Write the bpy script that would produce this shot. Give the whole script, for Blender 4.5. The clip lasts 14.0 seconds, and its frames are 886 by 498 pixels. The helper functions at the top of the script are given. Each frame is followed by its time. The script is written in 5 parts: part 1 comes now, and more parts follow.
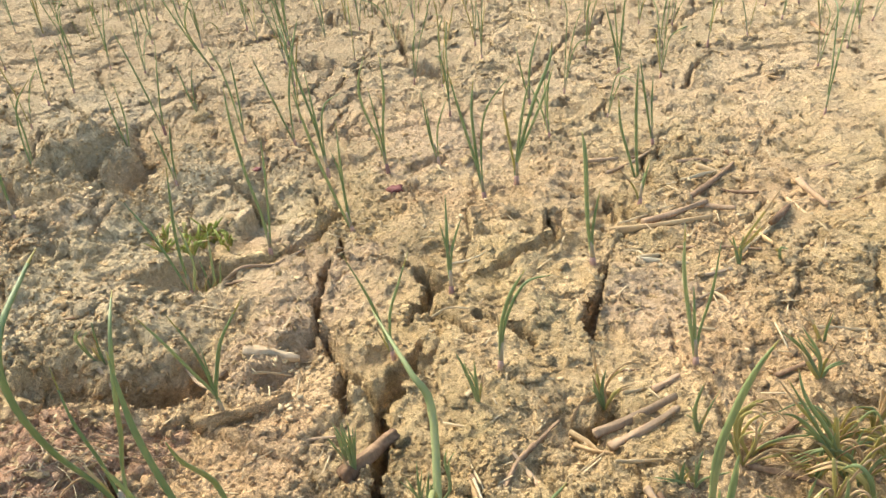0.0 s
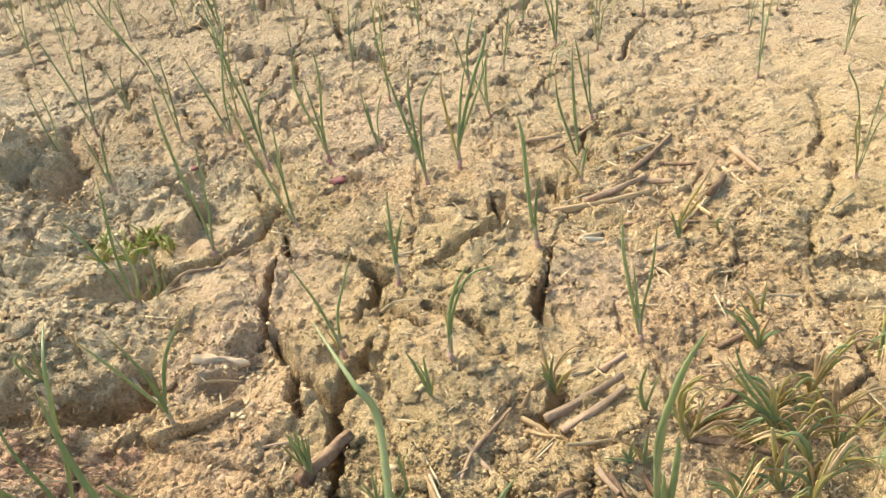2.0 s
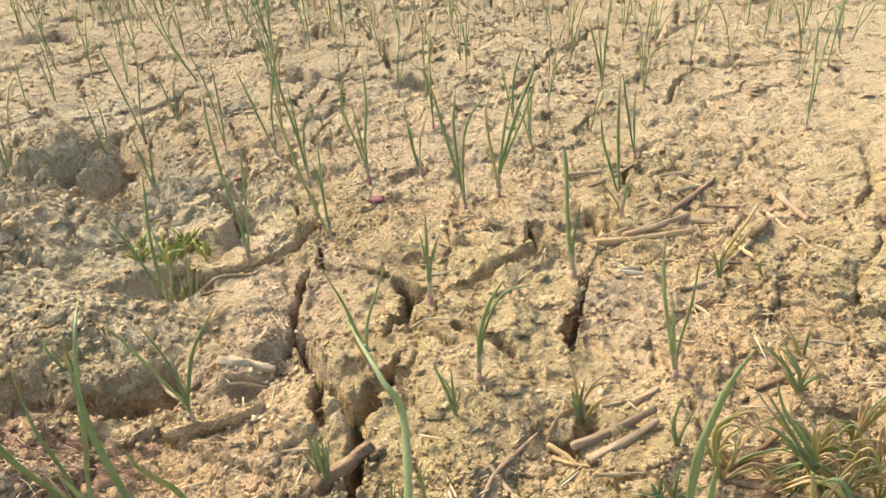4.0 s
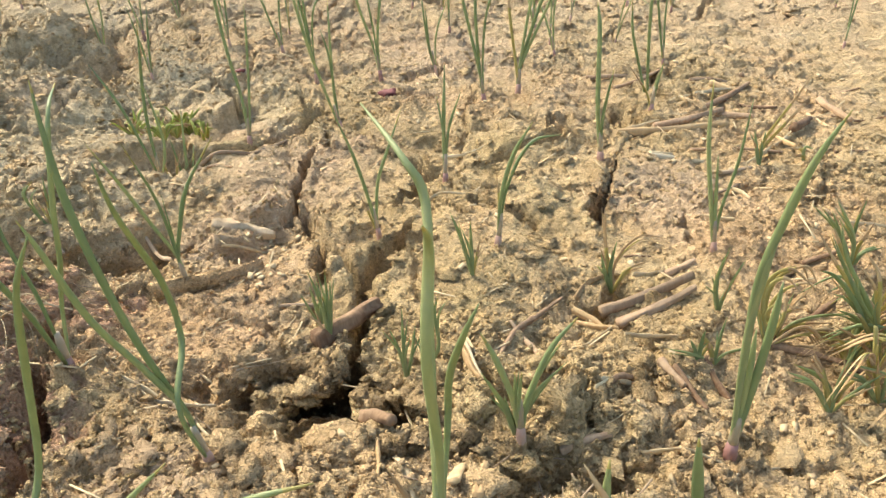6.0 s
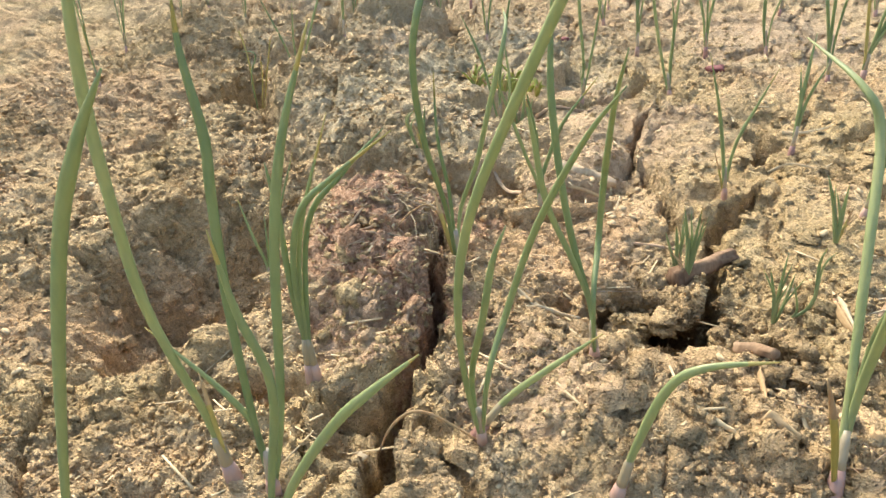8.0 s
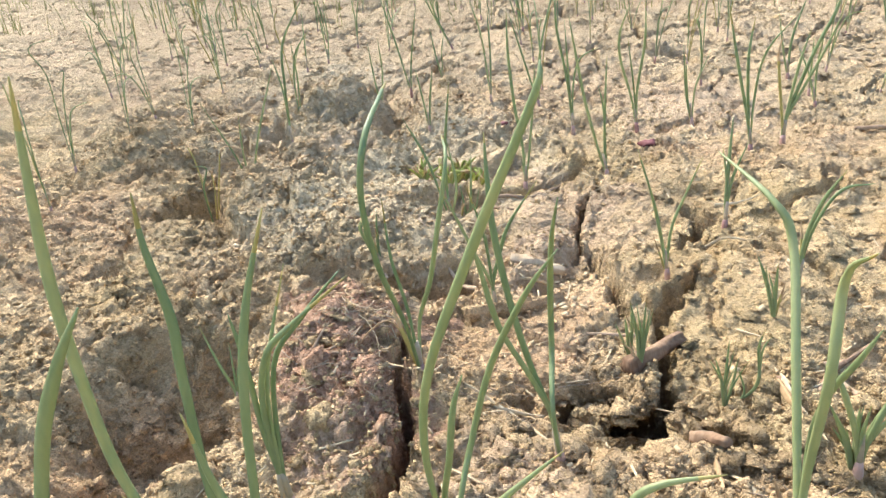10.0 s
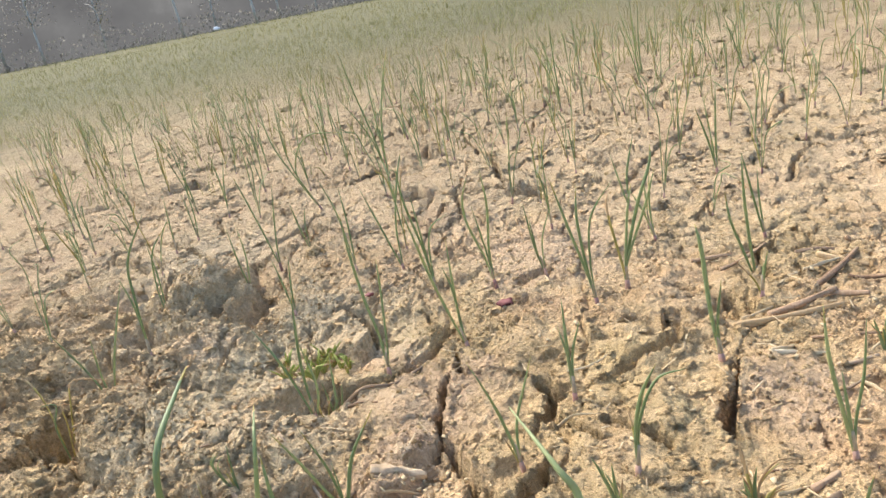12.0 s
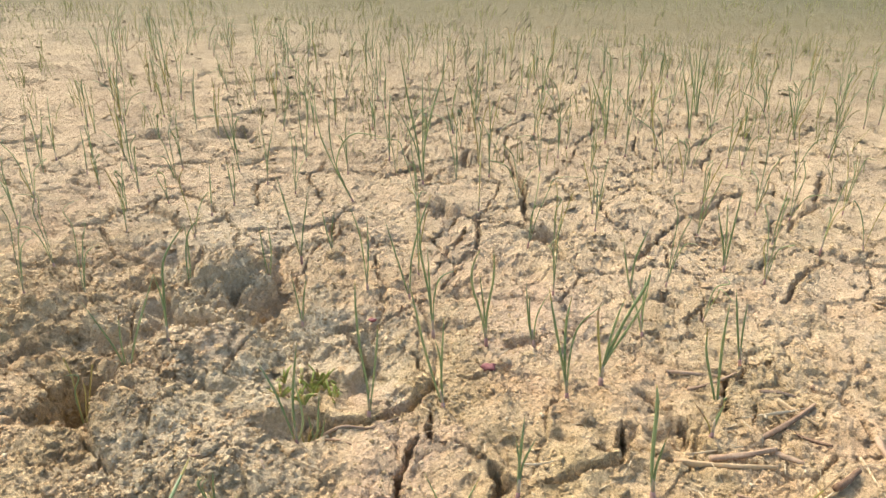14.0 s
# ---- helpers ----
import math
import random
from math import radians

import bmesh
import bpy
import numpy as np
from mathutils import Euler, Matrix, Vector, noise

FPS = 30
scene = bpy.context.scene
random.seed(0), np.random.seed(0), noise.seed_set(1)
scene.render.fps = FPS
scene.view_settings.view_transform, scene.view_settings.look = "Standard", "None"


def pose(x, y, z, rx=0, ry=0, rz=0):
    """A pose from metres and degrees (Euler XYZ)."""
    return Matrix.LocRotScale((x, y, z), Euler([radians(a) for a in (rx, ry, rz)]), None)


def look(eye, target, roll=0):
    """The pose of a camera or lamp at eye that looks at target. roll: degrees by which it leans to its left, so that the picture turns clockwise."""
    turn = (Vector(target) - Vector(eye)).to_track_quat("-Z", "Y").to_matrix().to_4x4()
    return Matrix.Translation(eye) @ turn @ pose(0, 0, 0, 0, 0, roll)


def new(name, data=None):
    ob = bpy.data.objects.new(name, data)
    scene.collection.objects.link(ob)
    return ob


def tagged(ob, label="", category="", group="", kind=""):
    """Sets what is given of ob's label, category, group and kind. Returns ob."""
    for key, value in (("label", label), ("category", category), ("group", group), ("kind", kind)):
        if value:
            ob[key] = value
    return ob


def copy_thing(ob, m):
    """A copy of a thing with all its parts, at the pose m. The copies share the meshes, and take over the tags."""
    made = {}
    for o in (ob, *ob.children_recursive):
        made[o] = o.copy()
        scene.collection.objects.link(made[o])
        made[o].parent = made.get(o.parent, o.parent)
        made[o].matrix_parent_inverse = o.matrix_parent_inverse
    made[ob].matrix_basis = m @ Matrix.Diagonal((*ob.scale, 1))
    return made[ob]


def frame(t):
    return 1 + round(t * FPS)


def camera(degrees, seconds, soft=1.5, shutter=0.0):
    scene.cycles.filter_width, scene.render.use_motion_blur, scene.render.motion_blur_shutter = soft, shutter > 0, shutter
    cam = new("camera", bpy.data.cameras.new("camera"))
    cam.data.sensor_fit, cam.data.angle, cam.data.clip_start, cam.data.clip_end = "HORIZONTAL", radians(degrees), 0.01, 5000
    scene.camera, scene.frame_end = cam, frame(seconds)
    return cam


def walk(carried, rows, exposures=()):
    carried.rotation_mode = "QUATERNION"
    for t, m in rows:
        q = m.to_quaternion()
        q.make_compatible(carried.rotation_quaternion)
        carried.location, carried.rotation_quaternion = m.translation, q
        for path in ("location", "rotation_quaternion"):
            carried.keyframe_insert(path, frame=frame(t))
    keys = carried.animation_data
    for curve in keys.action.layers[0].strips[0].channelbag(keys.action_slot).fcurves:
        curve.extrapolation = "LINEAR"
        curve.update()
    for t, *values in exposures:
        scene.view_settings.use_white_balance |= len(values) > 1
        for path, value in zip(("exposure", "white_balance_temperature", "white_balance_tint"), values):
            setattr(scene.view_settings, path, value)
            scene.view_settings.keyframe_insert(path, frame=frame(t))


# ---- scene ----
cam = camera(63.0, 14.0, 1.4)
EXPOSURES = [(0, 1.26, 6500, 5), (7.2, 1.29, 6500, 5), (9.3, 1.51, 5730, 8), (10.5, 1.48, 5780, 8), (11.5, 1.37, 5930, 10), (12.5, 1.22, 6080, 11), (13.2, 1.25, 6080, 11), (14, 1.27, 6230, 10)]
PATH = [
    (0, (0.007, 0.047, 0.403), (-0.072, 1.761, -0.624), -4.0),
    (0.5, (0.006, 0.045, 0.404), (-0.077, 1.714, -0.695), -4.2),
    (1, (0.013, 0.05, 0.417), (-0.001, 1.739, -0.654), -5.5),
    (1.5, (0.014, 0.05, 0.415), (0.039, 1.737, -0.659), -4.9),
    (2, (0.018, 0.055, 0.415), (0.05, 1.725, -0.684), -5.8),
    (2.5, (0.017, 0.051, 0.416), (-0.003, 1.711, -0.699), -5.9),
    (2.7, (0.02, 0.052, 0.422), (-0.024, 1.727, -0.67), -7.5),
    (4.8, (0.008, 0.046, 0.351), (-0.033, 1.787, -0.632), -0.6),
    (5, (0.008, 0.045, 0.337), (-0.026, 1.785, -0.648), -0.9),
    (5.5, (0.01, 0.043, 0.318), (-0.09, 1.804, -0.625), -1.4),
    (6, (-0.002, 0.047, 0.305), (-0.042, 1.757, -0.731), -0.6),
    (6.5, (-0.016, 0.033, 0.297), (-0.253, 1.698, -0.785), -0.6),
    (7, (-0.045, 0.014, 0.292), (-0.564, 1.63, -0.766), -2.0),
    (7.2, (-0.054, 0.01, 0.288), (-0.611, 1.61, -0.775), -2.0),
    (9.3, (-0.087, -0.026, 0.293), (-0.732, 1.636, -0.613), -1.4),
    (9.5, (-0.083, -0.018, 0.3), (-0.66, 1.675, -0.595), -2.1),
    (10, (-0.073, -0.006, 0.323), (-0.6, 1.704, -0.571), -5.6),
    (10.5, (-0.049, 0.013, 0.347), (-0.552, 1.753, -0.5), -9.1),
    (11, (-0.038, 0.021, 0.369), (-0.431, 1.855, -0.327), -9.5),
    (11.5, (-0.025, 0.03, 0.383), (-0.345, 1.897, -0.258), -10.8),
    (12, (-0.009, 0.035, 0.393), (-0.318, 1.891, -0.285), -11.2),
    (12.5, (0.0, 0.032, 0.419), (-0.424, 1.782, -0.45), -12.7),
    (13, (0.016, 0.021, 0.463), (-0.42, 1.75, -0.444), -5.4),
    (13.5, (0.03, 0.035, 0.53), (-0.393, 1.824, -0.259), 1.7),
    (14, (0.023, 0.035, 0.55), (-0.36, 1.802, -0.304), 1.3),
]
walk(cam, [(t, look(eye, target, roll)) for t, eye, target, roll in PATH], EXPOSURES)

# ---- light ----
SUN_AZ, SUN_EL = -52.0, 46.0      # degrees from straight ahead (minus: left), degrees above the field
world = bpy.data.worlds.new("sky")
scene.world = world
world.use_nodes = True
wn = world.node_tree.nodes
sky = wn.new("ShaderNodeTexSky")
sky.sky_type, sky.sun_disc = "NISHITA", False
sky.sun_elevation, sky.sun_rotation = radians(SUN_EL), radians(SUN_AZ)
sky.air_density, sky.dust_density = 1.3, 4.0
wn["Background"].inputs["Strength"].default_value = 0.15
world.node_tree.links.new(sky.outputs[0], wn["Background"].inputs["Color"])
sun_data = bpy.data.lights.new("sun", "SUN")
sun_data.energy, sun_data.angle, sun_data.color = 1.85, radians(4.0), (1.0, 0.895, 0.71)
sun = new("sun", sun_data)
az, el = radians(SUN_AZ), radians(SUN_EL)
sun.matrix_world = look((40 * math.sin(az) * math.cos(el), 40 * math.cos(az) * math.cos(el), 40 * math.sin(el)), (0, 0, 0))


# ---- materials ----
def material(name, rough=0.9):
    m = bpy.data.materials.new(name)
    m.use_nodes = True
    nt = m.node_tree
    b = nt.nodes["Principled BSDF"]
    b.inputs["Roughness"].default_value = rough
    b.inputs["Specular IOR Level"].default_value = 0.3
    return m, nt, b


def node(nt, kind, **values):
    n = nt.nodes.new(kind)
    for key, value in values.items():
        n.inputs[key.replace("_", " ")].default_value = value
    return n


def noise_node(nt, vector, scale, detail=4.0, rough=0.55):
    n = node(nt, "ShaderNodeTexNoise", Scale=scale, Detail=detail, Roughness=rough)
    nt.links.new(vector, n.inputs["Vector"])
    return n.outputs["Fac"]


def ramp(nt, fac, stops):
    r = nt.nodes.new("ShaderNodeValToRGB")
    els = r.color_ramp.elements
    while len(els) < len(stops):
        els.new(0.5)
    for e, (p, c) in zip(els, stops):
        e.position, e.color = p, (*c, 1.0)
    nt.links.new(fac, r.inputs["Fac"])
    return r.outputs["Color"]


def mix(nt, fac, a, b, blend="MIX"):
    n = nt.nodes.new("ShaderNodeMix")
    n.data_type, n.blend_type = "RGBA", blend
    for sock, v in ((n.inputs[0], fac), (n.inputs[6], a), (n.inputs[7], b)):
        if isinstance(v, (int, float)):
            sock.default_value = v
        elif isinstance(v, tuple):
            sock.default_value = (*v, 1.0)
        else:
            nt.links.new(v, sock)
    return n.outputs[2]


def bump(nt, bsdf, height, strength, distance, below=None):
    n = node(nt, "ShaderNodeBump", Strength=strength, Distance=distance)
    nt.links.new(height, n.inputs["Height"])
    if below is not None:
        nt.links.new(below, n.inputs["Normal"])
    nt.links.new(n.outputs[0], bsdf.inputs["Normal"])
    return n.outputs[0]


def math_node(nt, op, a, b=0.0):
    n = nt.nodes.new("ShaderNodeMath")
    n.operation = op
    for sock, v in zip(n.inputs, (a, b)):
        if isinstance(v, (int, float)):
            sock.default_value = v
        else:
            nt.links.new(v, sock)
    return n.outputs[0]


def soil(name, tint=1.0, field=False):
    m, nt, b = material(name, 0.95)
    b.inputs["Specular IOR Level"].default_value = 0.15
    pos = nt.nodes.new("ShaderNodeNewGeometry").outputs["Position"]
    big = noise_node(nt, pos, 7.0, 3)
    mid = noise_node(nt, pos, 38.0, 5, 0.65)
    fine = noise_node(nt, pos, 260.0, 4, 0.7)
    grit = noise_node(nt, pos, 900.0, 2, 0.6)
    c1 = ramp(nt, mid, [(0.25, (0.37 * tint, 0.28 * tint, 0.16 * tint)), (0.42, (0.47 * tint, 0.35 * tint, 0.205 * tint)), (0.6, (0.535 * tint, 0.41 * tint, 0.25 * tint)), (0.8, (0.64 * tint, 0.505 * tint, 0.335 * tint))])
    c2 = ramp(nt, big, [(0.3, (0.97, 0.95, 0.82)), (0.5, (1.04, 1.0, 0.92)), (0.7, (1.10, 0.99, 0.94))])
    c = mix(nt, 1.0, c1, c2, "MULTIPLY")
    c3 = ramp(nt, fine, [(0.25, (0.72, 0.69, 0.63)), (0.48, (0.98, 0.98, 0.98)), (0.72, (1.24, 1.22, 1.19))])
    c = mix(nt, 0.85, c, c3, "MULTIPLY")
    c4 = ramp(nt, grit, [(0.3, (0.78, 0.76, 0.71)), (0.5, (1.0, 1.0, 1.0)), (0.72, (1.3, 1.28, 1.2))])
    c = mix(nt, 0.8, c, c4, "MULTIPLY")
    patchy = noise_node(nt, pos, 15.0, 4, 0.6)
    c = mix(nt, 0.9, c, ramp(nt, patchy, [(0.30, (0.86, 0.83, 0.77)), (0.44, (0.96, 0.95, 0.92)), (0.55, (1.0, 1.0, 1.0)), (0.68, (1.08, 1.07, 1.07))]), "MULTIPLY")
    if field:
        sep = nt.nodes.new("ShaderNodeSeparateXYZ")
        nt.links.new(pos, sep.inputs[0])
        x, y = sep.outputs[0], sep.outputs[1]
        # crumbling red-brown dung, and a dusting of algae on the damp side of the clods
        dark = ramp(nt, fine, [(0.3, (0.31, 0.168, 0.098)), (0.55, (0.50, 0.305, 0.19)), (0.75, (0.66, 0.46, 0.32))])
        for cx, cy, cr in ((-0.240, 0.300, 0.052), (-0.262, 0.345, 0.050), (-0.292, 0.400, 0.034), (-0.212, 0.272, 0.042), (-0.225, 0.372, 0.040)):
            d = math_node(nt, "ADD", math_node(nt, "POWER", math_node(nt, "ADD", x, -cx), 2.0), math_node(nt, "POWER", math_node(nt, "ADD", y, -cy), 2.0))
            d = math_node(nt, "ADD", math_node(nt, "MULTIPLY", math_node(nt, "SQRT", d), 1 / cr), math_node(nt, "MULTIPLY", math_node(nt, "ADD", mid, -0.5), 2.0))
            c = mix(nt, ramp(nt, d, [(0.75, (0.88, 0.88, 0.88)), (1.15, (0, 0, 0))]), c, dark)
        algae = noise_node(nt, pos, 17.0, 4, 0.6)
        c = mix(nt, ramp(nt, algae, [(0.60, (0, 0, 0)), (0.76, (0.32, 0.32, 0.32))]), c, (0.36, 0.335, 0.16))
        # dark brown earth with rotted straw in it, darkened further where hollows lie shaded
        for cx, cy, cr in ((0.026, 0.260, 0.042), (0.100, 0.245, 0.045), (-0.020, 0.262, 0.030), (0.060, 0.212, 0.045), (-0.090, 0.334, 0.034), (-0.055, 0.318, 0.026), (-0.080, 0.292, 0.042), (-0.030, 0.300, 0.028), (-0.240, 0.440, 0.030)):
            d = math_node(nt, "ADD", math_node(nt, "POWER", math_node(nt, "ADD", x, -cx), 2.0), math_node(nt, "POWER", math_node(nt, "ADD", y, -cy), 2.0))
            d = math_node(nt, "ADD", math_node(nt, "MULTIPLY", math_node(nt, "SQRT", d), 1 / cr), math_node(nt, "MULTIPLY", math_node(nt, "ADD", patchy, -0.5), 2.4))
            c = mix(nt, ramp(nt, d, [(0.5, (0.6, 0.6, 0.6)), (1.0, (0, 0, 0))]), c, ramp(nt, fine, [(0.3, (0.19, 0.125, 0.062)), (0.5, (0.30, 0.205, 0.108)), (0.72, (0.43, 0.315, 0.18))]))
        # smooth pinkish crust where water stood longest
        for cx, cy, cr in ((-0.128, 0.566, 0.085), (0.135, 0.510, 0.060), (-0.376, 0.675, 0.045), (-0.200, 0.650, 0.050), (-0.020, 0.840, 0.120), (-0.150, 0.475, 0.050), (-0.230, 0.250, 0.035), (-0.130, 0.235, 0.045)):
            d = math_node(nt, "ADD", math_node(nt, "POWER", math_node(nt, "ADD", x, -cx), 2.0), math_node(nt, "POWER", math_node(nt, "ADD", y, -cy), 2.0))
            d = math_node(nt, "ADD", math_node(nt, "MULTIPLY", math_node(nt, "SQRT", d), 1 / cr), math_node(nt, "MULTIPLY", math_node(nt, "ADD", patchy, -0.5), 2.2))
            c = mix(nt, ramp(nt, d, [(0.55, (0.7, 0.7, 0.7)), (0.95, (0, 0, 0))]), c, ramp(nt, fine, [(0.3, (0.42, 0.285, 0.165)), (0.5, (0.55, 0.385, 0.24)), (0.72, (0.65, 0.475, 0.315))]))
        # pale grey clay turned up beside the bed, lightened further for the glare there
        for cx, cy, cr in ((-0.300, 0.560, 0.130), (-0.420, 0.740, 0.150), (-0.370, 0.490, 0.070), (-0.500, 0.950, 0.140), (-0.250, 0.720, 0.110)):
            d = math_node(nt, "ADD", math_node(nt, "POWER", math_node(nt, "ADD", x, -cx), 2.0), math_node(nt, "POWER", math_node(nt, "ADD", y, -cy), 2.0))
            d = math_node(nt, "ADD", math_node(nt, "MULTIPLY", math_node(nt, "SQRT", d), 1 / cr), math_node(nt, "MULTIPLY", math_node(nt, "ADD", patchy, -0.5), 2.4))
            c = mix(nt, ramp(nt, d, [(0.6, (0.6, 0.6, 0.6)), (1.1, (0, 0, 0))]), c, ramp(nt, fine, [(0.3, (0.46, 0.365, 0.22)), (0.5, (0.58, 0.465, 0.29)), (0.72, (0.70, 0.57, 0.375))]))
        # a thin pinkish crust over the bed further on
        bed = math_node(nt, "MULTIPLY", math_node(nt, "ADD", y, math_node(nt, "MULTIPLY", patchy, 0.5)), 0.25)
        c = mix(nt, ramp(nt, bed, [(0.22, (0, 0, 0)), (0.32, (0.5, 0.5, 0.5)), (0.75, (0.5, 0.5, 0.5)), (0.95, (0, 0, 0))]), c, ramp(nt, fine, [(0.3, (0.44, 0.332, 0.208)), (0.5, (0.54, 0.413, 0.268)), (0.72, (0.65, 0.51, 0.345))]))
        # far soil: olive of the crop, also darkened for shade among clods not modelled
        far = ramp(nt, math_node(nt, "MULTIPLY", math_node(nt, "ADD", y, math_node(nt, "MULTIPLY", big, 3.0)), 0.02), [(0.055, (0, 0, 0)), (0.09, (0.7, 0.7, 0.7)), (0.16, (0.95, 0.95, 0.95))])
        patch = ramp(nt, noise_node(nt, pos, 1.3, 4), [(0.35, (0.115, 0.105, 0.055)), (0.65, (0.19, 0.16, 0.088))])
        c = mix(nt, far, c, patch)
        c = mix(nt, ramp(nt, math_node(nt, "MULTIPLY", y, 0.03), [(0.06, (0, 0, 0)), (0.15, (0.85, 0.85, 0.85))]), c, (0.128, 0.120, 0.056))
    nt.links.new(c, b.inputs["Base Color"])
    cell = node(nt, "ShaderNodeTexVoronoi", Scale=210.0, Randomness=1.0)
    warp = nt.nodes.new("ShaderNodeVectorMath")
    warp.operation = "ADD"
    nz = node(nt, "ShaderNodeTexNoise", Scale=160.0, Detail=3.0)
    nt.links.new(pos, nz.inputs["Vector"])
    sc = nt.nodes.new("ShaderNodeVectorMath")
    sc.operation = "SCALE"
    sc.inputs["Scale"].default_value = 0.006
    nt.links.new(nz.outputs["Color"], sc.inputs[0])
    nt.links.new(pos, warp.inputs[0])
    nt.links.new(sc.outputs[0], warp.inputs[1])
    nt.links.new(warp.outputs[0], cell.inputs["Vector"])
    n0 = bump(nt, b, mid, 0.3, 0.012)
    n1 = bump(nt, b, math_node(nt, "MULTIPLY", cell.outputs["Distance"], -1.0), 0.85, 0.0036, n0)
    n2 = bump(nt, b, fine, 1.0, 0.0052, n1)
    bump(nt, b, grit, 0.8, 0.0016, n2)
    return m


def leafy(name, stops, rough=0.42, stripe=0.25, sheen=True, through_light=0.0):
    m, nt, b = material(name, rough)
    tc = nt.nodes.new("ShaderNodeTexCoord").outputs["Object"]
    info = nt.nodes.new("ShaderNodeObjectInfo").outputs["Random"]
    mp = node(nt, "ShaderNodeMapping", Scale=(1.0, 1.0, 0.12))
    nt.links.new(tc, mp.inputs[0])
    long = noise_node(nt, mp.outputs[0], 420.0, 3)
    blot = noise_node(nt, tc, 28.0, 4)
    f = math_node(nt, "ADD", math_node(nt, "MULTIPLY", blot, 0.55), math_node(nt, "MULTIPLY", long, stripe))
    f = math_node(nt, "ADD", f, math_node(nt, "MULTIPLY", math_node(nt, "SUBTRACT", info, 0.5), 0.35))
    colour = ramp(nt, f, stops)
    nt.links.new(colour, b.inputs["Base Color"])
    bump(nt, b, long, 0.35, 0.0004)
    if through_light:
        tr = nt.nodes.new("ShaderNodeBsdfTranslucent")
        nt.links.new(colour, tr.inputs["Color"])
        ms = nt.nodes.new("ShaderNodeMixShader")
        ms.inputs[0].default_value = through_light
        nt.links.new(b.outputs[0], ms.inputs[1])
        nt.links.new(tr.outputs[0], ms.inputs[2])
        nt.links.new(ms.outputs[0], nt.nodes["Material Output"].inputs["Surface"])
    if sheen:
        b.inputs["Specular IOR Level"].default_value = 0.45
    return m


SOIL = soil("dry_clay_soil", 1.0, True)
CLOD = soil("clay_clod", 1.02)
GREEN = leafy("onion_leaf_green", [(0.2, (0.225, 0.285, 0.12)), (0.45, (0.325, 0.375, 0.165)), (0.75, (0.47, 0.475, 0.215))], through_light=0.36)
YELLOW = leafy("yellowed_leaf", [(0.2, (0.37, 0.31, 0.085)), (0.5, (0.51, 0.43, 0.15)), (0.8, (0.40, 0.39, 0.13))], 0.55, through_light=0.35)
WEED = leafy("weed_yellow_green", [(0.2, (0.30, 0.34, 0.08)), (0.5, (0.43, 0.46, 0.12)), (0.8, (0.55, 0.52, 0.15))], 0.55, through_light=0.4)
DRY = leafy("dry_leaf", [(0.2, (0.28, 0.17, 0.08)), (0.5, (0.48, 0.33, 0.17)), (0.8, (0.60, 0.46, 0.27))], 0.8, 0.4, False)
NECK = leafy("pale_neck", [(0.2, (0.29, 0.24, 0.14)), (0.5, (0.37, 0.30, 0.20)), (0.8, (0.41, 0.31, 0.25))], 0.4)
PURPLE = leafy("purple_bulb_skin", [(0.2, (0.26, 0.13, 0.11)), (0.5, (0.40, 0.25, 0.19)), (0.8, (0.50, 0.38, 0.28))], 0.45)
RED = leafy("red_onion_skin", [(0.2, (0.15, 0.04, 0.04)), (0.5, (0.21, 0.075, 0.065)), (0.8, (0.30, 0.17, 0.13))], 0.75)
BARK = leafy("weathered_bark", [(0.3, (0.14, 0.080, 0.045)), (0.52, (0.265, 0.17, 0.10)), (0.82, (0.42, 0.30, 0.19))], 0.9, 0.5, False)
STRAW = leafy("bleached_straw", [(0.2, (0.42, 0.31, 0.17)), (0.5, (0.58, 0.46, 0.28)), (0.8, (0.68, 0.58, 0.40))], 0.8, 0.4, False)
PULP = leafy("rotten_wood", [(0.25, (0.24, 0.15, 0.085)), (0.45, (0.40, 0.28, 0.17)), (0.75, (0.56, 0.43, 0.28))], 0.95, 0.6, False)
ROOT = leafy("pinkish_wood", [(0.2, (0.19, 0.125, 0.075)), (0.5, (0.30, 0.21, 0.13)), (0.8, (0.43, 0.33, 0.22))], 0.85, 0.5, False)
FARLEAF = leafy("far_onion_green", [(0.2, (0.27, 0.27, 0.095)), (0.5, (0.335, 0.32, 0.11)), (0.8, (0.42, 0.385, 0.145))], 0.7, sheen=False, through_light=0.3)
# foliage of trees and scrub, greyed and lightened: haze put into its colour
TREE = leafy("hazed_foliage", [(0.2, (0.205, 0.20, 0.185)), (0.5, (0.235, 0.23, 0.215)), (0.8, (0.26, 0.255, 0.24))], 0.9, 0.2, False, 0.6)
PALE = leafy("pale_trunk", [(0.2, (0.30, 0.29, 0.26)), (0.5, (0.46, 0.44, 0.40)), (0.8, (0.55, 0.53, 0.48))], 0.8, 0.4, False)
WHITE = leafy("white_cloth", [(0.2, (0.70, 0.69, 0.66)), (0.5, (0.78, 0.77, 0.74)), (0.8, (0.80, 0.79, 0.77))], 0.8, 0.1, False)

# ---- the shape of the ground ----
CRACKS = []


def crack(width, depth, *xy):
    CRACKS.append((width / 1000, depth / 1000, np.array(xy).reshape(-1, 2)))


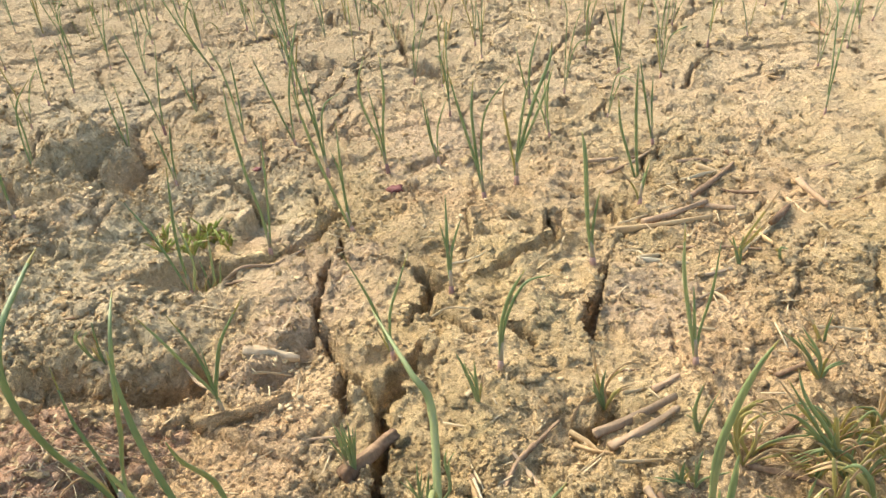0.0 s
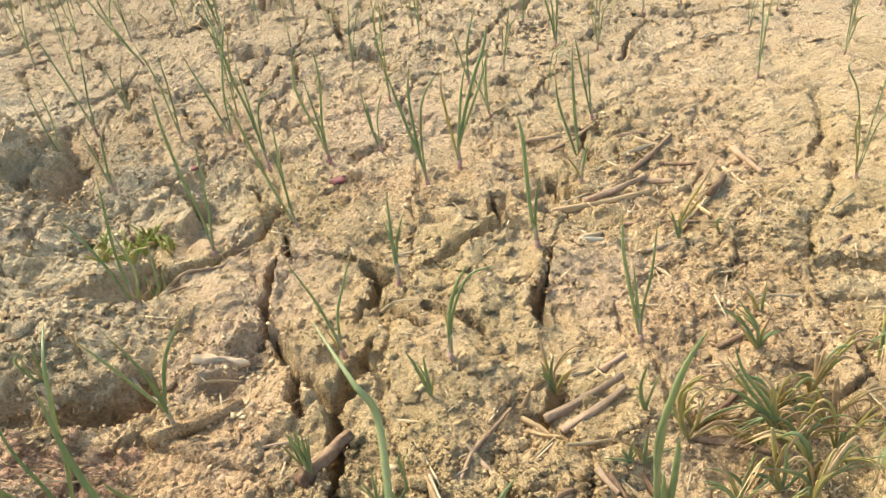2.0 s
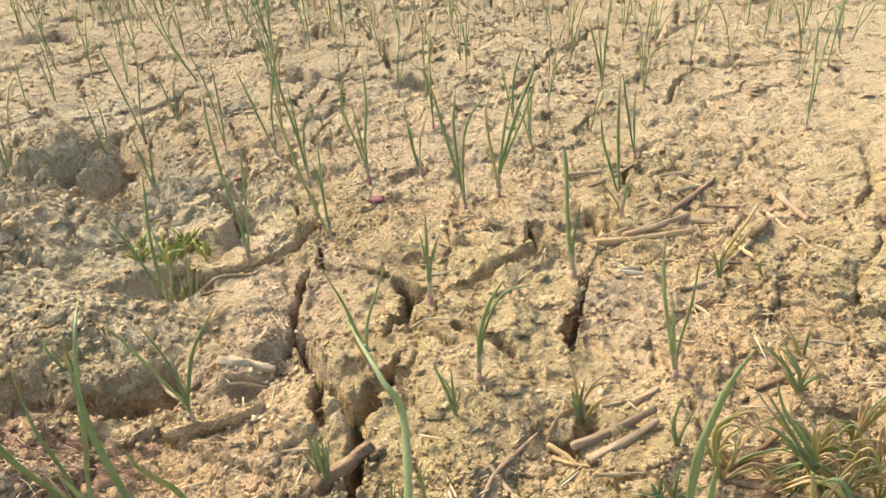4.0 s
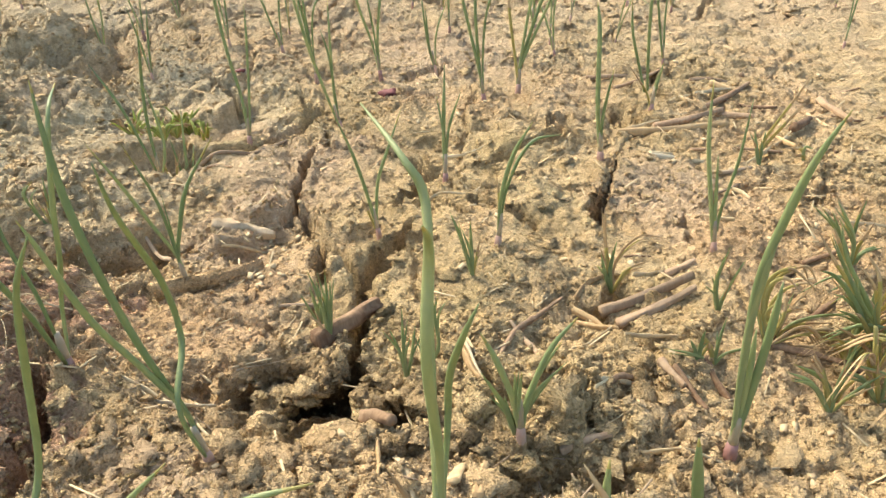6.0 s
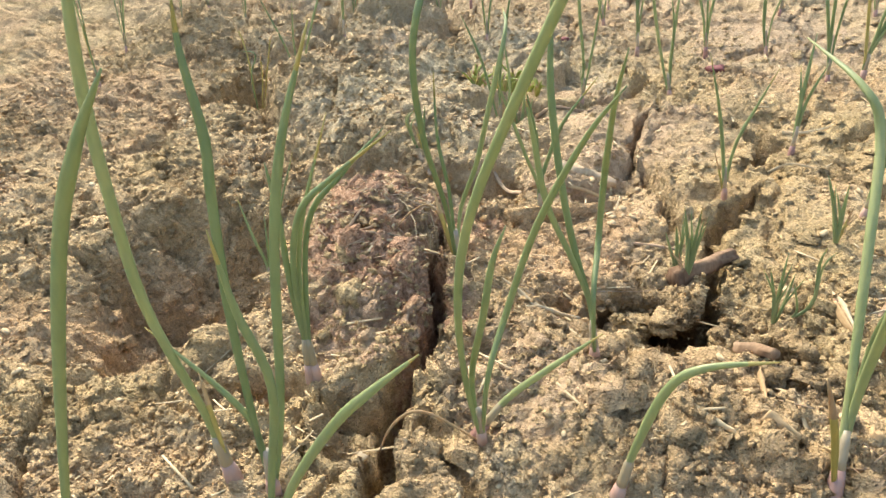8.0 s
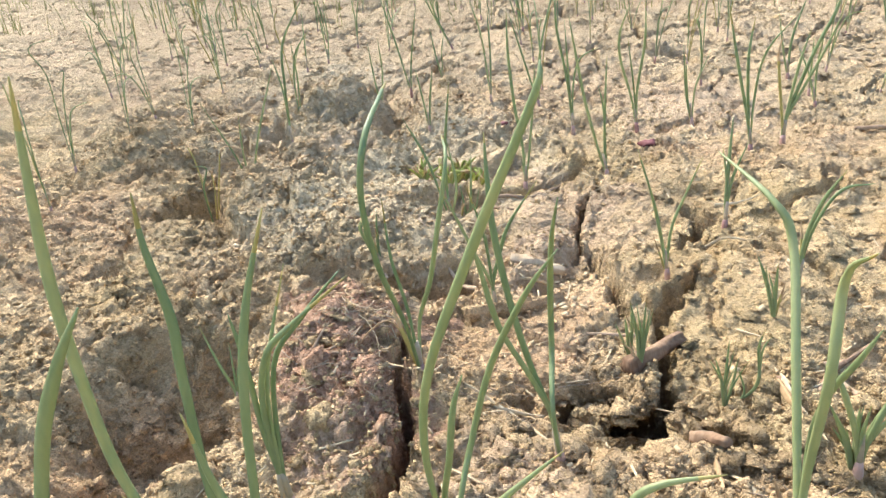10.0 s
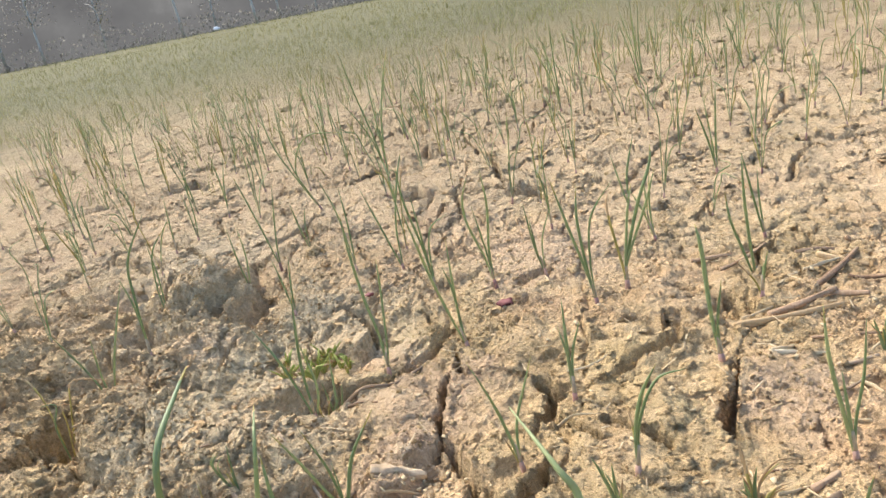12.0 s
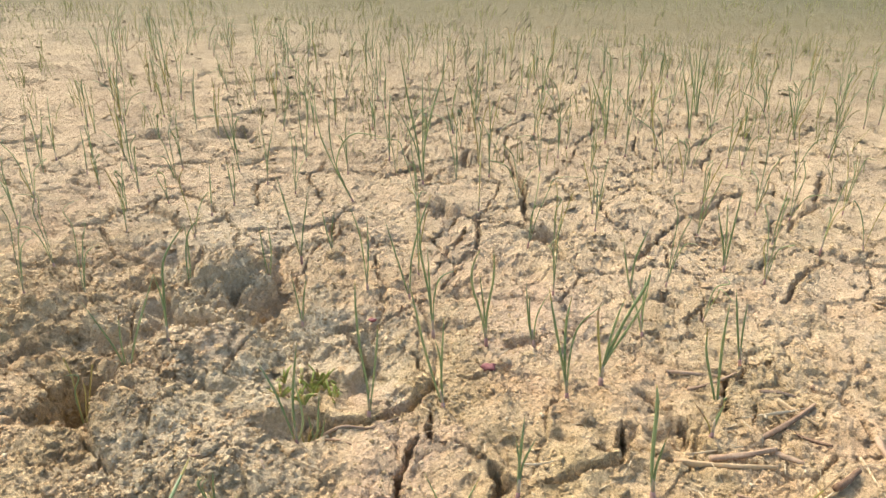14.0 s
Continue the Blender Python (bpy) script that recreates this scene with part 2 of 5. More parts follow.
crack(19, 32, -0.230, 0.595, -0.194, 0.597, -0.160, 0.624, -0.138, 0.643, -0.128, 0.672, -0.123, 0.688)
crack(6, 16, -0.123, 0.688, -0.149, 0.722, -0.166, 0.741)
crack(8, 20, -0.120, 0.644, -0.115, 0.618, -0.106, 0.594)
crack(7, 22, -0.121, 0.593, -0.124, 0.551, -0.120, 0.510, -0.122, 0.488)
crack(10, 20, -0.114, 0.499, -0.094, 0.467, -0.082, 0.445, -0.063, 0.415)
crack(17, 30, -0.040, 0.564, -0.030, 0.547, -0.037, 0.522, -0.018, 0.498, 0.006, 0.477)
crack(4, 12, -0.043, 0.490, -0.037, 0.522)
crack(9, 28, 0.119, 0.552, 0.111, 0.528, 0.100, 0.507, 0.095, 0.487, 0.099, 0.465)
crack(8, 22, 0.083, 0.659, 0.080, 0.624, 0.084, 0.585)
crack(6, 15, -0.440, 0.960, -0.388, 0.968, -0.349, 0.985, -0.363, 1.037)
crack(7, 18, -0.286, 1.251, -0.260, 1.323, -0.233, 1.395, -0.236, 1.453)
crack(6, 16, -0.167, 1.087, -0.169, 1.035, -0.178, 0.976)
crack(7, 18, 0.183, 1.252, 0.221, 1.290, 0.259, 1.334)
crack(8, 20, 0.460, 1.503, 0.434, 1.417, 0.405, 1.337)
crack(7, 18, 0.198, 0.763, 0.220, 0.792, 0.255, 0.824)
crack(9, 22, 0.196, 0.777, 0.191, 0.714)
crack(6, 16, -0.214, 0.804, -0.194, 0.838, -0.181, 0.859)
crack(9, 24, -0.254, 0.747, -0.222, 0.718, -0.207, 0.688)
crack(6, 14, -0.271, 0.763, -0.247, 0.778, -0.227, 0.776)
crack(6, 15, -0.394, 0.735, -0.379, 0.765, -0.366, 0.787)
crack(5, 12, -0.213, 0.811, -0.239, 0.756, -0.252, 0.737)
crack(8, 24, -0.091, 0.460, -0.089, 0.428, -0.081, 0.409)
crack(6, 16, -0.367, 1.555, -0.360, 1.604, -0.347, 1.688)
crack(5, 12, -0.695, 0.975, -0.691, 1.024, -0.708, 1.074)
crack(7, 18, 0.290, 0.956, 0.310, 1.009, 0.373, 1.115)
crack(5, 12, 0.343, 1.208, 0.361, 1.260, 0.419, 1.328)
crack(5, 14, 0.159, 0.890, 0.182, 0.926, 0.213, 0.950)
crack(5, 12, -0.154, 0.983, -0.125, 1.010, -0.102, 0.977)
crack(9, 26, -0.034, 0.468, -0.037, 0.440)
crack(11, 24, -0.133, 1.366, -0.110, 1.295, -0.092, 1.230, -0.087, 1.176, -0.073, 1.132)
crack(6, 14, -0.171, 1.506, -0.156, 1.487, -0.133, 1.541, -0.107, 1.577)
crack(5, 12, -0.075, 1.127, -0.103, 1.113, -0.137, 1.094)
crack(7, 16, -0.010, 1.098, 0.025, 1.086, 0.047, 1.077, 0.065, 1.072, 0.077, 1.050)
crack(8, 18, 0.077, 1.050, 0.102, 1.041, 0.123, 1.077, 0.133, 1.103)
crack(8, 18, 0.164, 1.136, 0.188, 1.107, 0.206, 1.126, 0.244, 1.162)
crack(6, 14, -0.525, 0.871, -0.506, 0.894, -0.474, 0.921, -0.466, 0.932)
crack(4, 10, -0.107, 0.590, -0.089, 0.588, -0.065, 0.584, -0.052, 0.574)
crack(5, 12, -0.072, 0.682, -0.058, 0.675, -0.042, 0.668)
crack(8, 16, -0.115, 0.704, -0.089, 0.706, -0.072, 0.719, -0.060, 0.727)
crack(9, 18, -0.038, 0.786, -0.016, 0.805, 0.017, 0.823)
crack(8, 13, -0.022, 0.553, -0.001, 0.555, 0.024, 0.565, 0.044, 0.578, 0.065, 0.590, 0.080, 0.592)
crack(8, 18, 0.143, 0.680, 0.153, 0.660, 0.156, 0.636, 0.152, 0.619)
crack(7, 16, 0.110, 0.724, 0.118, 0.706, 0.133, 0.705)
crack(6, 14, 0.092, 0.822, 0.113, 0.840, 0.133, 0.834, 0.168, 0.860)
crack(5, 12, -0.499, 1.821, -0.450, 1.867, -0.394, 1.822, -0.362, 1.881)
crack(6, 14, -0.690, 1.548, -0.653, 1.593, -0.603, 1.573)
crack(6, 14, -0.015, 1.305, 0.024, 1.330, 0.061, 1.311, 0.096, 1.349)
crack(6, 14, 0.076, 1.198, 0.114, 1.232, 0.132, 1.201)
crack(17, 42, -0.035, 0.440, -0.049, 0.435, -0.054, 0.423, -0.057, 0.409, -0.056, 0.390, -0.057, 0.376)
crack(13, 40, -0.057, 0.365, -0.059, 0.346, -0.057, 0.331, -0.059, 0.319)
crack(6, 16, 0.014, 0.318, 0.016, 0.305, 0.012, 0.293)
crack(6, 16, 0.062, 0.315, 0.062, 0.303, 0.057, 0.291)
crack(7, 16, 0.012, 0.504, 0.026, 0.485, 0.037, 0.474, 0.049, 0.470)
crack(6, 26, -0.226, 0.382, -0.216, 0.350, -0.210, 0.330, -0.212, 0.316, -0.201, 0.298, -0.196, 0.282)
crack(12, 50, -0.202, 0.300, -0.194, 0.284, -0.184, 0.250, -0.190, 0.230, -0.188, 0.212, -0.182, 0.190, -0.178, 0.160)
crack(6, 20, -0.225, 0.206, -0.211, 0.207, -0.197, 0.211)
crack(16, 40, -0.113, 0.319, -0.099, 0.315, -0.080, 0.310, -0.063, 0.313, -0.051, 0.309, -0.039, 0.302, -0.024, 0.293)

# ledges: on the side to the right of the line, as it runs, the soil drops by so much and climbs again within the reach
LEDGES = []


def ledge(drop, reach, *xy):
    LEDGES.append((drop / 1000, reach / 1000, np.array(xy).reshape(-1, 2)))


ledge(26, 22, -0.145, 0.344, -0.127, 0.323, -0.110, 0.312, -0.086, 0.308, -0.064, 0.307, -0.048, 0.311)
ledge(22, 26, -0.248, 0.426, -0.236, 0.440, -0.221, 0.447, -0.209, 0.437)
ledge(22, 45, -0.351, 0.438, -0.326, 0.455, -0.293, 0.459, -0.252, 0.435)
ledge(32, 34, -0.517, 0.766, -0.449, 0.736, -0.393, 0.733, -0.376, 0.762, -0.375, 0.799, -0.405, 0.872, -0.458, 0.966)
ledge(14, 22, -0.233, 0.642, -0.209, 0.674, -0.213, 0.716, -0.235, 0.760)
ledge(34, 45, -0.494, 0.685, -0.501, 0.627, -0.465, 0.564, -0.419, 0.508, -0.379, 0.482)
ledge(20, 28, -0.584, 0.679, -0.530, 0.680, -0.498, 0.690, -0.511, 0.737)
ledge(13, 22, -0.390, 0.611, -0.347, 0.618, -0.327, 0.642)
ledge(12, 20, -0.276, 0.766, -0.245, 0.772, -0.225, 0.770)
ledge(9, 25, -0.238, 0.678, -0.232, 0.735, -0.193, 0.748, -0.146, 0.731)
ledge(16, 30, -0.164, 0.440, -0.143, 0.465, -0.126, 0.509, -0.110, 0.533)
ledge(14, 22, -0.234, 0.390, -0.232, 0.440, -0.230, 0.464, -0.216, 0.482, -0.213, 0.509)
ledge(10, 45, -0.170, 0.488, -0.141, 0.484, -0.117, 0.488, -0.090, 0.476, -0.058, 0.472, -0.033, 0.465)
ledge(7, 20, 0.060, 0.660, 0.074, 0.638, 0.076, 0.608, 0.072, 0.580)
ledge(9, 20, -0.440, 0.960, -0.386, 0.962, -0.352, 0.981, -0.340, 1.010)

# hollows and lumps: x, y, half length, half breadth, turn in degrees, height
HOLLOWS = [
    (-0.196, 0.206, 0.022, 0.022, 0, -0.028), (-0.266, 0.204, 0.022, 0.015, 0, -0.030), (-0.236, 0.436, 0.032, 0.016, 25, -0.034), (-0.300, 0.430, 0.030, 0.030, 0, -0.012), (0.030, 0.266, 0.030, 0.012, 10, -0.012),
    (-0.400, 0.800, 0.046, 0.032, 60, -0.046), (-0.490, 0.585, 0.070, 0.034, 80, -0.065), (-0.075, 0.314, 0.055, 0.022, -10, -0.020),
    (0.083, 0.392, 0.015, 0.009, 70, -0.036), (-0.247, 0.575, 0.040, 0.028, 0, -0.024), (-0.215, 0.456, 0.030, 0.018, -20, -0.032),
    (-0.350, 0.290, 0.085, 0.060, 80, -0.070), (-0.229, 1.149, 0.040, 0.025, 0, -0.032), (-0.033, 1.100, 0.035, 0.022, 0, -0.024),
    (0.137, 0.943, 0.015, 0.015, 0, -0.026), (0.086, 0.649, 0.014, 0.020, 0, -0.018), (0.138, 0.658, 0.026, 0.016, 0, -0.020),
    (-0.580, 0.880, 0.060, 0.050, 0, -0.025), (0.200, 0.310, 0.090, 0.060, 0, -0.010), (0.038, 0.262, 0.034, 0.016, 20, -0.020),
    (0.060, 0.285, 0.026, 0.016, 0, -0.016), (-0.239, 1.388, 0.030, 0.025, 0, -0.030), (0.146, 1.117, 0.024, 0.020, 0, -0.028),
    (-0.902, 1.378, 0.060, 0.040, 0, -0.040), (-0.734, 1.424, 0.045, 0.030, 0, -0.040), (-0.035, 0.791, 0.030, 0.012, 0, -0.018),
    (-0.056, 0.736, 0.012, 0.010, 0, -0.014), (-0.554, 0.802, 0.030, 0.025, 0, -0.030), (0.119, 0.706, 0.020, 0.012, 0, -0.016),
]
LUMPS = [
    (-0.470, 0.848, 0.055, 0.045, 0, 0.030), (-0.380, 0.678, 0.056, 0.048, 0, 0.026), (0.055, 0.600, 0.050, 0.030, 0, 0.005),
    (-0.620, 0.700, 0.060, 0.060, 0, 0.022), (0.020, 0.440, 0.050, 0.040, 0, 0.006), (-0.310, 0.510, 0.060, 0.050, 30, 0.012),
    (-0.330, 0.770, 0.050, 0.030, 20, 0.012), (-0.244, 0.345, 0.042, 0.032, 30, 0.012), (-0.226, 0.290, 0.030, 0.026, 0, 0.008),
]
# tilted slabs of crust with a sharp rim: x, y, half length, half breadth, turn in degrees, height of the raised end
PLATES = [
    (-0.246, 0.706, 0.034, 0.040, 14, 0.022), (-0.150, 0.570, 0.036, 0.040, -8, 0.005), (-0.088, 0.560, 0.032, 0.036, 160, 0.006),
    (-0.205, 0.190, 0.022, 0.018, 8, 0.006), (0.140, 0.512, 0.038, 0.036, 185, 0.006), (-0.172, 0.662, 0.042, 0.026, 30, 0.007),
    (-0.030, 0.640, 0.048, 0.040, 20, 0.006), (0.030, 0.520, 0.050, 0.034, -15, 0.005),
]
SMOOTH = [(-0.246, 0.706, 0.034), (-0.030, 0.640, 0.040), (-0.150, 0.566, 0.055), (-0.099, 0.567, 0.050), (0.135, 0.510, 0.055), (0.500, 0.660, 0.200), (0.440, 0.360, 0.160), (-0.205, 0.185, 0.045), (-0.380, 0.678, 0.050), (-0.200, 0.640, 0.045), (-0.020, 0.500, 0.040)]
# wide swells of the ground: x, y, half lengths, height
SWELLS = [(-0.288, 0.388, 0.045, 0.045, 0.012), (-0.055, 0.232, 0.120, 0.062, 0.018), (-0.250, 0.313, 0.046, 0.046, 0.024), (-0.415, 0.565, 0.065, 0.060, 0.024),
          (0.055, 0.375, 0.030, 0.030, -0.010), (-0.120, 0.530, 0.040, 0.050, -0.010), (-0.200, 0.690, 0.085, 0.120, -0.017), (-0.185, 0.425, 0.050, 0.050, -0.012)]


def lattice(i, j, seed):
    n = (i * 374761393 + j * 668265263 + seed * 1442695041) & 0x7FFFFFFF
    n = ((n ^ (n >> 13)) * 1274126177) & 0x7FFFFFFF
    return ((n ^ (n >> 16)) & 0xFFFFFF) / 0xFFFFFF


def value_noise(x, y, seed):
    i, j = np.floor(x).astype(np.int64), np.floor(y).astype(np.int64)
    u, v = x - i, y - j
    u, v = u * u * (3 - 2 * u), v * v * (3 - 2 * v)
    a = lattice(i, j, seed) * (1 - u) + lattice(i + 1, j, seed) * u
    b = lattice(i, j + 1, seed) * (1 - u) + lattice(i + 1, j + 1, seed) * u
    return (a * (1 - v) + b * v) * 2 - 1


def fbm(x, y, size, octaves, seed, gain=0.5):
    out, amp, total = 0.0, 1.0, 0.0
    for k in range(octaves):
        s = size / 2 ** k
        out = out + amp * value_noise(x / s + 17.3 * k, y / s - 9.1 * k, seed + k)
        total, amp = total + amp, amp * gain
    return out / total


def worley(x, y, size, seed):
    x, y = x / size, y / size
    i, j = np.floor(x).astype(np.int64), np.floor(y).astype(np.int64)
    f1, f2, who = np.full(x.shape, 9.0), np.full(x.shape, 9.0), np.zeros(x.shape)
    for a in (-1, 0, 1):
        for b in (-1, 0, 1):
            px, py = i + a + lattice(i + a, j + b, seed), j + b + lattice(i + a, j + b, seed + 5)
            d = np.hypot(px - x, py - y)
            nearer = d < f1
            f2 = np.where(nearer, f1, np.minimum(f2, d))
            who = np.where(nearer, lattice(i + a, j + b, seed + 9), who)
            f1 = np.where(nearer, d, f1)
    return f1, f2, who


def step(a, b, v):
    t = np.clip((v - a) / (b - a), 0, 1)
    return t * t * (3 - 2 * t)


def plane(x, y):
    """The lie of the field: it rises gently ahead and then levels off."""
    rise = np.where(y < 1.2, y, 1.2 + 0.5 * (1 - np.exp(-np.maximum(y - 1.2, 0) / 0.5)))
    z = 0.0520 + 0.0017 * np.clip(x, -1.5, 1.5) + 0.0315 * np.maximum(rise, -1)
    for cx, cy, a, b, h in SWELLS:
        z = z + h * np.exp(-((x - cx) / a) ** 2 - ((y - cy) / b) ** 2)
    return z


def roughness(x, y):
    """How cloddy the soil is: crusted and flat in the middle, crumbled to the left and in front."""
    n = step(-0.35, 0.35, fbm(x, y, 0.11, 3, 41))
    sx, sy = x + 0.05 * fbm(x, y, 0.10, 2, 43), y + 0.05 * fbm(x, y, 0.10, 2, 47)
    left, front = 1 - step(-0.36, -0.17, sx), 1 - step(0.30, 0.44, sy)
    r = (0.11 + 0.29 * n) * (1 - 0.45 * step(0.70, 1.05, y))
    r = np.maximum(r, (0.32 + 0.53 * n) * np.maximum(left * (1 - 0.6 * step(0.8, 1.1, sy)), front))
    r = r * (1 - 0.7 * step(0.27, 0.40, sx))
    for cx, cy, cr in SMOOTH:
        r = r * (1 - 0.75 * (1 - step(0.6 * cr, 1.25 * cr, np.hypot(x - cx, y - cy) + 0.02 * value_noise(x * 30, y * 30, 3))))
    return r


def trodden(x, y):
    """The smooth trodden strip beside the bed."""
    return step(0.0, 0.13, x + 0.05 * fbm(x, y, 0.12, 3, 83) - 0.315 - 0.30 * (y - 0.4))


def height(x, y):
    x, y = np.asarray(x, float), np.asarray(y, float)
    near = np.exp(-np.maximum(np.hypot(x, y - 0.6) - 2.0, 0) / 4)
    wx, wy = x + 0.012 * fbm(x, y, 0.05, 3, 11), y + 0.012 * fbm(x, y, 0.05, 3, 23)
    jx, jy = 0.006 * fbm(x, y, 0.016, 3, 8, 0.7), 0.006 * fbm(x, y, 0.016, 3, 9, 0.7)
    z = plane(x, y) + 0.007 * fbm(x, y, 0.28, 2, 1) + 0.004 * fbm(x, y, 0.09, 2, 4)
    rough = roughness(x, y)
    fade = (1 - step(1.3, 2.8, np.abs(x))) * (1 - step(1.6, 3.0, y)) * (1 - step(0.1, 1.3, -y))
    calm = (1 - 0.75 * trodden(x, y)) * fade
    near = near * (0.15 + 0.85 * fade)
    # plates parted by a net of fine cracks
    f1, f2, who = worley(wx + 0.02 * fbm(x, y, 0.16, 2, 77), wy, 0.125, 31)
    surveyed = np.exp(-((x + 0.03) / 0.36) ** 4 - ((y - 0.6) / 0.42) ** 4)
    z = z + (who - 0.5) * 0.007
    gap = step(-0.55, 0.15, fbm(x, y, 0.3, 2, 55)) * (1 - 0.85 * surveyed)
    z = z - 0.024 * gap * (1 - step(0.006, 0.036, f2 - f1)) * near
    f1, f2, who = worley(wx + jx, wy + jy, 0.046, 61)
    z = z - 0.007 * (1 - step(0.005, 0.075, f2 - f1)) * near * step(-0.3, 0.3, fbm(x, y, 0.14, 2, 66)) * (1 - 0.45 * step(0.75, 1.1, y)) + (who - 0.5) * (0.002 + 0.005 * rough) * fade
    # thin crusts that lie over one another like flakes
    for size, rise, seed in ((0.060, 0.0028, 141), (0.026, 0.0016, 151)):
        t = 3.2 * fbm(x + jx, y + jy, size, 3, seed, 0.6)
        z = z + rise * calm * (np.floor(t) + step(0.72, 1.0, t - np.floor(t)))
    # clods and crumbs: broken lumps with creases between them, smaller ones on top
    f1, f2, who = worley(x + jx, y + jy, 0.024, 71)
    big = step(0.35, 0.9, who)
    z = z + rough * calm * big * (0.0042 * np.maximum(0, 1 - f1 / 0.62) ** 0.8 + 0.0034 * step(0.02, 0.28, f2 - f1))
    f1, f2, who = worley(x + 0.5 * jx, y + 0.5 * jy, 0.0105, 81)
    z = z + calm * (0.15 + 0.85 * rough) * step(0.2, 1.0, who) * (0.0024 * np.maximum(0, 1 - f1 / 0.7) + 0.0022 * step(0.02, 0.30, f2 - f1))
    f1, f2, who = worley(x + 0.3 * jx, y + 0.3 * jy, 0.0056, 87)
    z = z + calm * (0.22 + 0.78 * rough) * (1 - step(0.9, 1.3, y)) * step(0.1, 1.0, who) * 0.0021 * step(0.03, 0.40, f2 - f1)
    z = z + fade * (0.0032 * rough + 0.0010) * fbm(x, y, 0.009, 3, 91, 0.8)
    ox, oy = 0.016 * fbm(x, y, 0.034, 2, 201), 0.016 * fbm(x, y, 0.034, 2, 207)
    for cx, cy, a, b, turn, h in HOLLOWS + LUMPS:
        c, s = math.cos(radians(turn)), math.sin(radians(turn))
        px, py = wx + 1.6 * jx + ox - cx, wy + 1.6 * jy + oy - cy
        u, v = px * c + py * s, py * c - px * s
        d = np.hypot(u / a, v / b)
        z = z + h * (1 - step(0.30, 1.35, d)) * (1 + 0.5 * fbm(x, y, 0.03, 2, 13))
    for cx, cy, a, b, turn, h in PLATES:
        c, s = math.cos(radians(turn)), math.sin(radians(turn))
        px, py = wx + 1.2 * jx + 0.6 * ox - cx, wy + 1.2 * jy + 0.6 * oy - cy
        u, v = px * c + py * s, py * c - px * s
        z = z + h * (0.25 + 0.75 * np.clip(0.5 + 0.5 * u / a, 0, 1)) * (1 - step(0.86, 1.02, (np.abs(u / a) ** 4 + np.abs(v / b) ** 4) ** 0.25))
    for width, depth, line in CRACKS:
        lo, hi = line.min(0) - 0.04, line.max(0) + 0.04
        inside = np.nonzero((x > lo[0]) & (x < hi[0]) & (y > lo[1]) & (y < hi[1]))[0]
        if not len(inside):
            continue
        px, py = x[inside], y[inside]
        px, py = px + 0.010 * fbm(px, py, 0.03, 4, 101, 0.65), py + 0.010 * fbm(px, py, 0.03, 4, 107, 0.65)
        d = np.full(px.shape, 9.0)
        for (ax, ay), (bx, by) in zip(line[:-1], line[1:]):
            t = np.clip(((px - ax) * (bx - ax) + (py - ay) * (by - ay)) / ((bx - ax) ** 2 + (by - ay) ** 2 + 1e-9), 0, 1)
            d = np.minimum(d, np.hypot(px - ax - t * (bx - ax), py - ay - t * (by - ay)))
        w = np.maximum(0.0017 + 0.0042 * np.maximum(py - 0.66, 0), 0.40 * width * (1 + 0.7 * value_noise(px * 40, py * 40, 5)))
        z[inside] = z[inside] - depth * (1 - step(0.5, 1.3, d / w)) + 0.003 * (1 - step(1.2, 4.0, d / w)) * step(1.0, 1.3, d / w)
    for drop, reach, line in LEDGES:
        lo, hi = line.min(0) - 0.10, line.max(0) + 0.10
        inside = np.nonzero((x > lo[0]) & (x < hi[0]) & (y > lo[1]) & (y < hi[1]))[0]
        if not len(inside):
            continue
        px, py = x[inside], y[inside]
        px, py = px + 0.009 * fbm(px, py, 0.03, 3, 121, 0.65), py + 0.009 * fbm(px, py, 0.03, 3, 127, 0.65)
        d, side, along, run = np.full(px.shape, 9.0), np.ones(px.shape), np.zeros(px.shape), 0.0
        for (ax, ay), (bx, by) in zip(line[:-1], line[1:]):
            l = math.hypot(bx - ax, by - ay)
            t = np.clip(((px - ax) * (bx - ax) + (py - ay) * (by - ay)) / (l * l + 1e-9), 0, 1)
            e = np.hypot(px - ax - t * (bx - ax), py - ay - t * (by - ay))
            nearer = e < d
            d = np.where(nearer, e, d)
            side = np.where(nearer, np.sign((px - ax) * (by - ay) - (py - ay) * (bx - ax)), side)
            along = np.where(nearer, run + t * l, along)
            run += l
        s = d * side
        taper = step(0, 0.022, np.minimum(along, run - along)) * (1 + 0.3 * value_noise(px * 25, py * 25, 7))
        z[inside] = z[inside] + taper * drop * (0.3 * np.exp(-(s / reach) ** 2) - 1.0 * step(-0.004, 0.013, s + 0.004 * value_noise(px * 90, py * 90, 19)) * np.exp(-(np.maximum(s, 0) / reach) ** 2))
    return z


def ground_z(x, y):
    return float(height(np.array([x]), np.array([y]))[0])


def axis(lo, hi, fine, growths, reach, growth_far, far_lo, far_hi):
    """Lines of the ground's net: fine from lo to hi, then wider and wider on either side."""
    sides = []
    for room, growth in zip((lo - far_lo, far_hi - hi), growths):
        d, out = 0.0, []
        while d < room:
            d += fine + growth * min(d, reach) + growth_far * max(d - reach, 0)
            out.append(d)
        sides.append(np.array(out))
    return np.concatenate([lo - sides[0][::-1], np.arange(lo, hi, fine), hi + sides[1]])


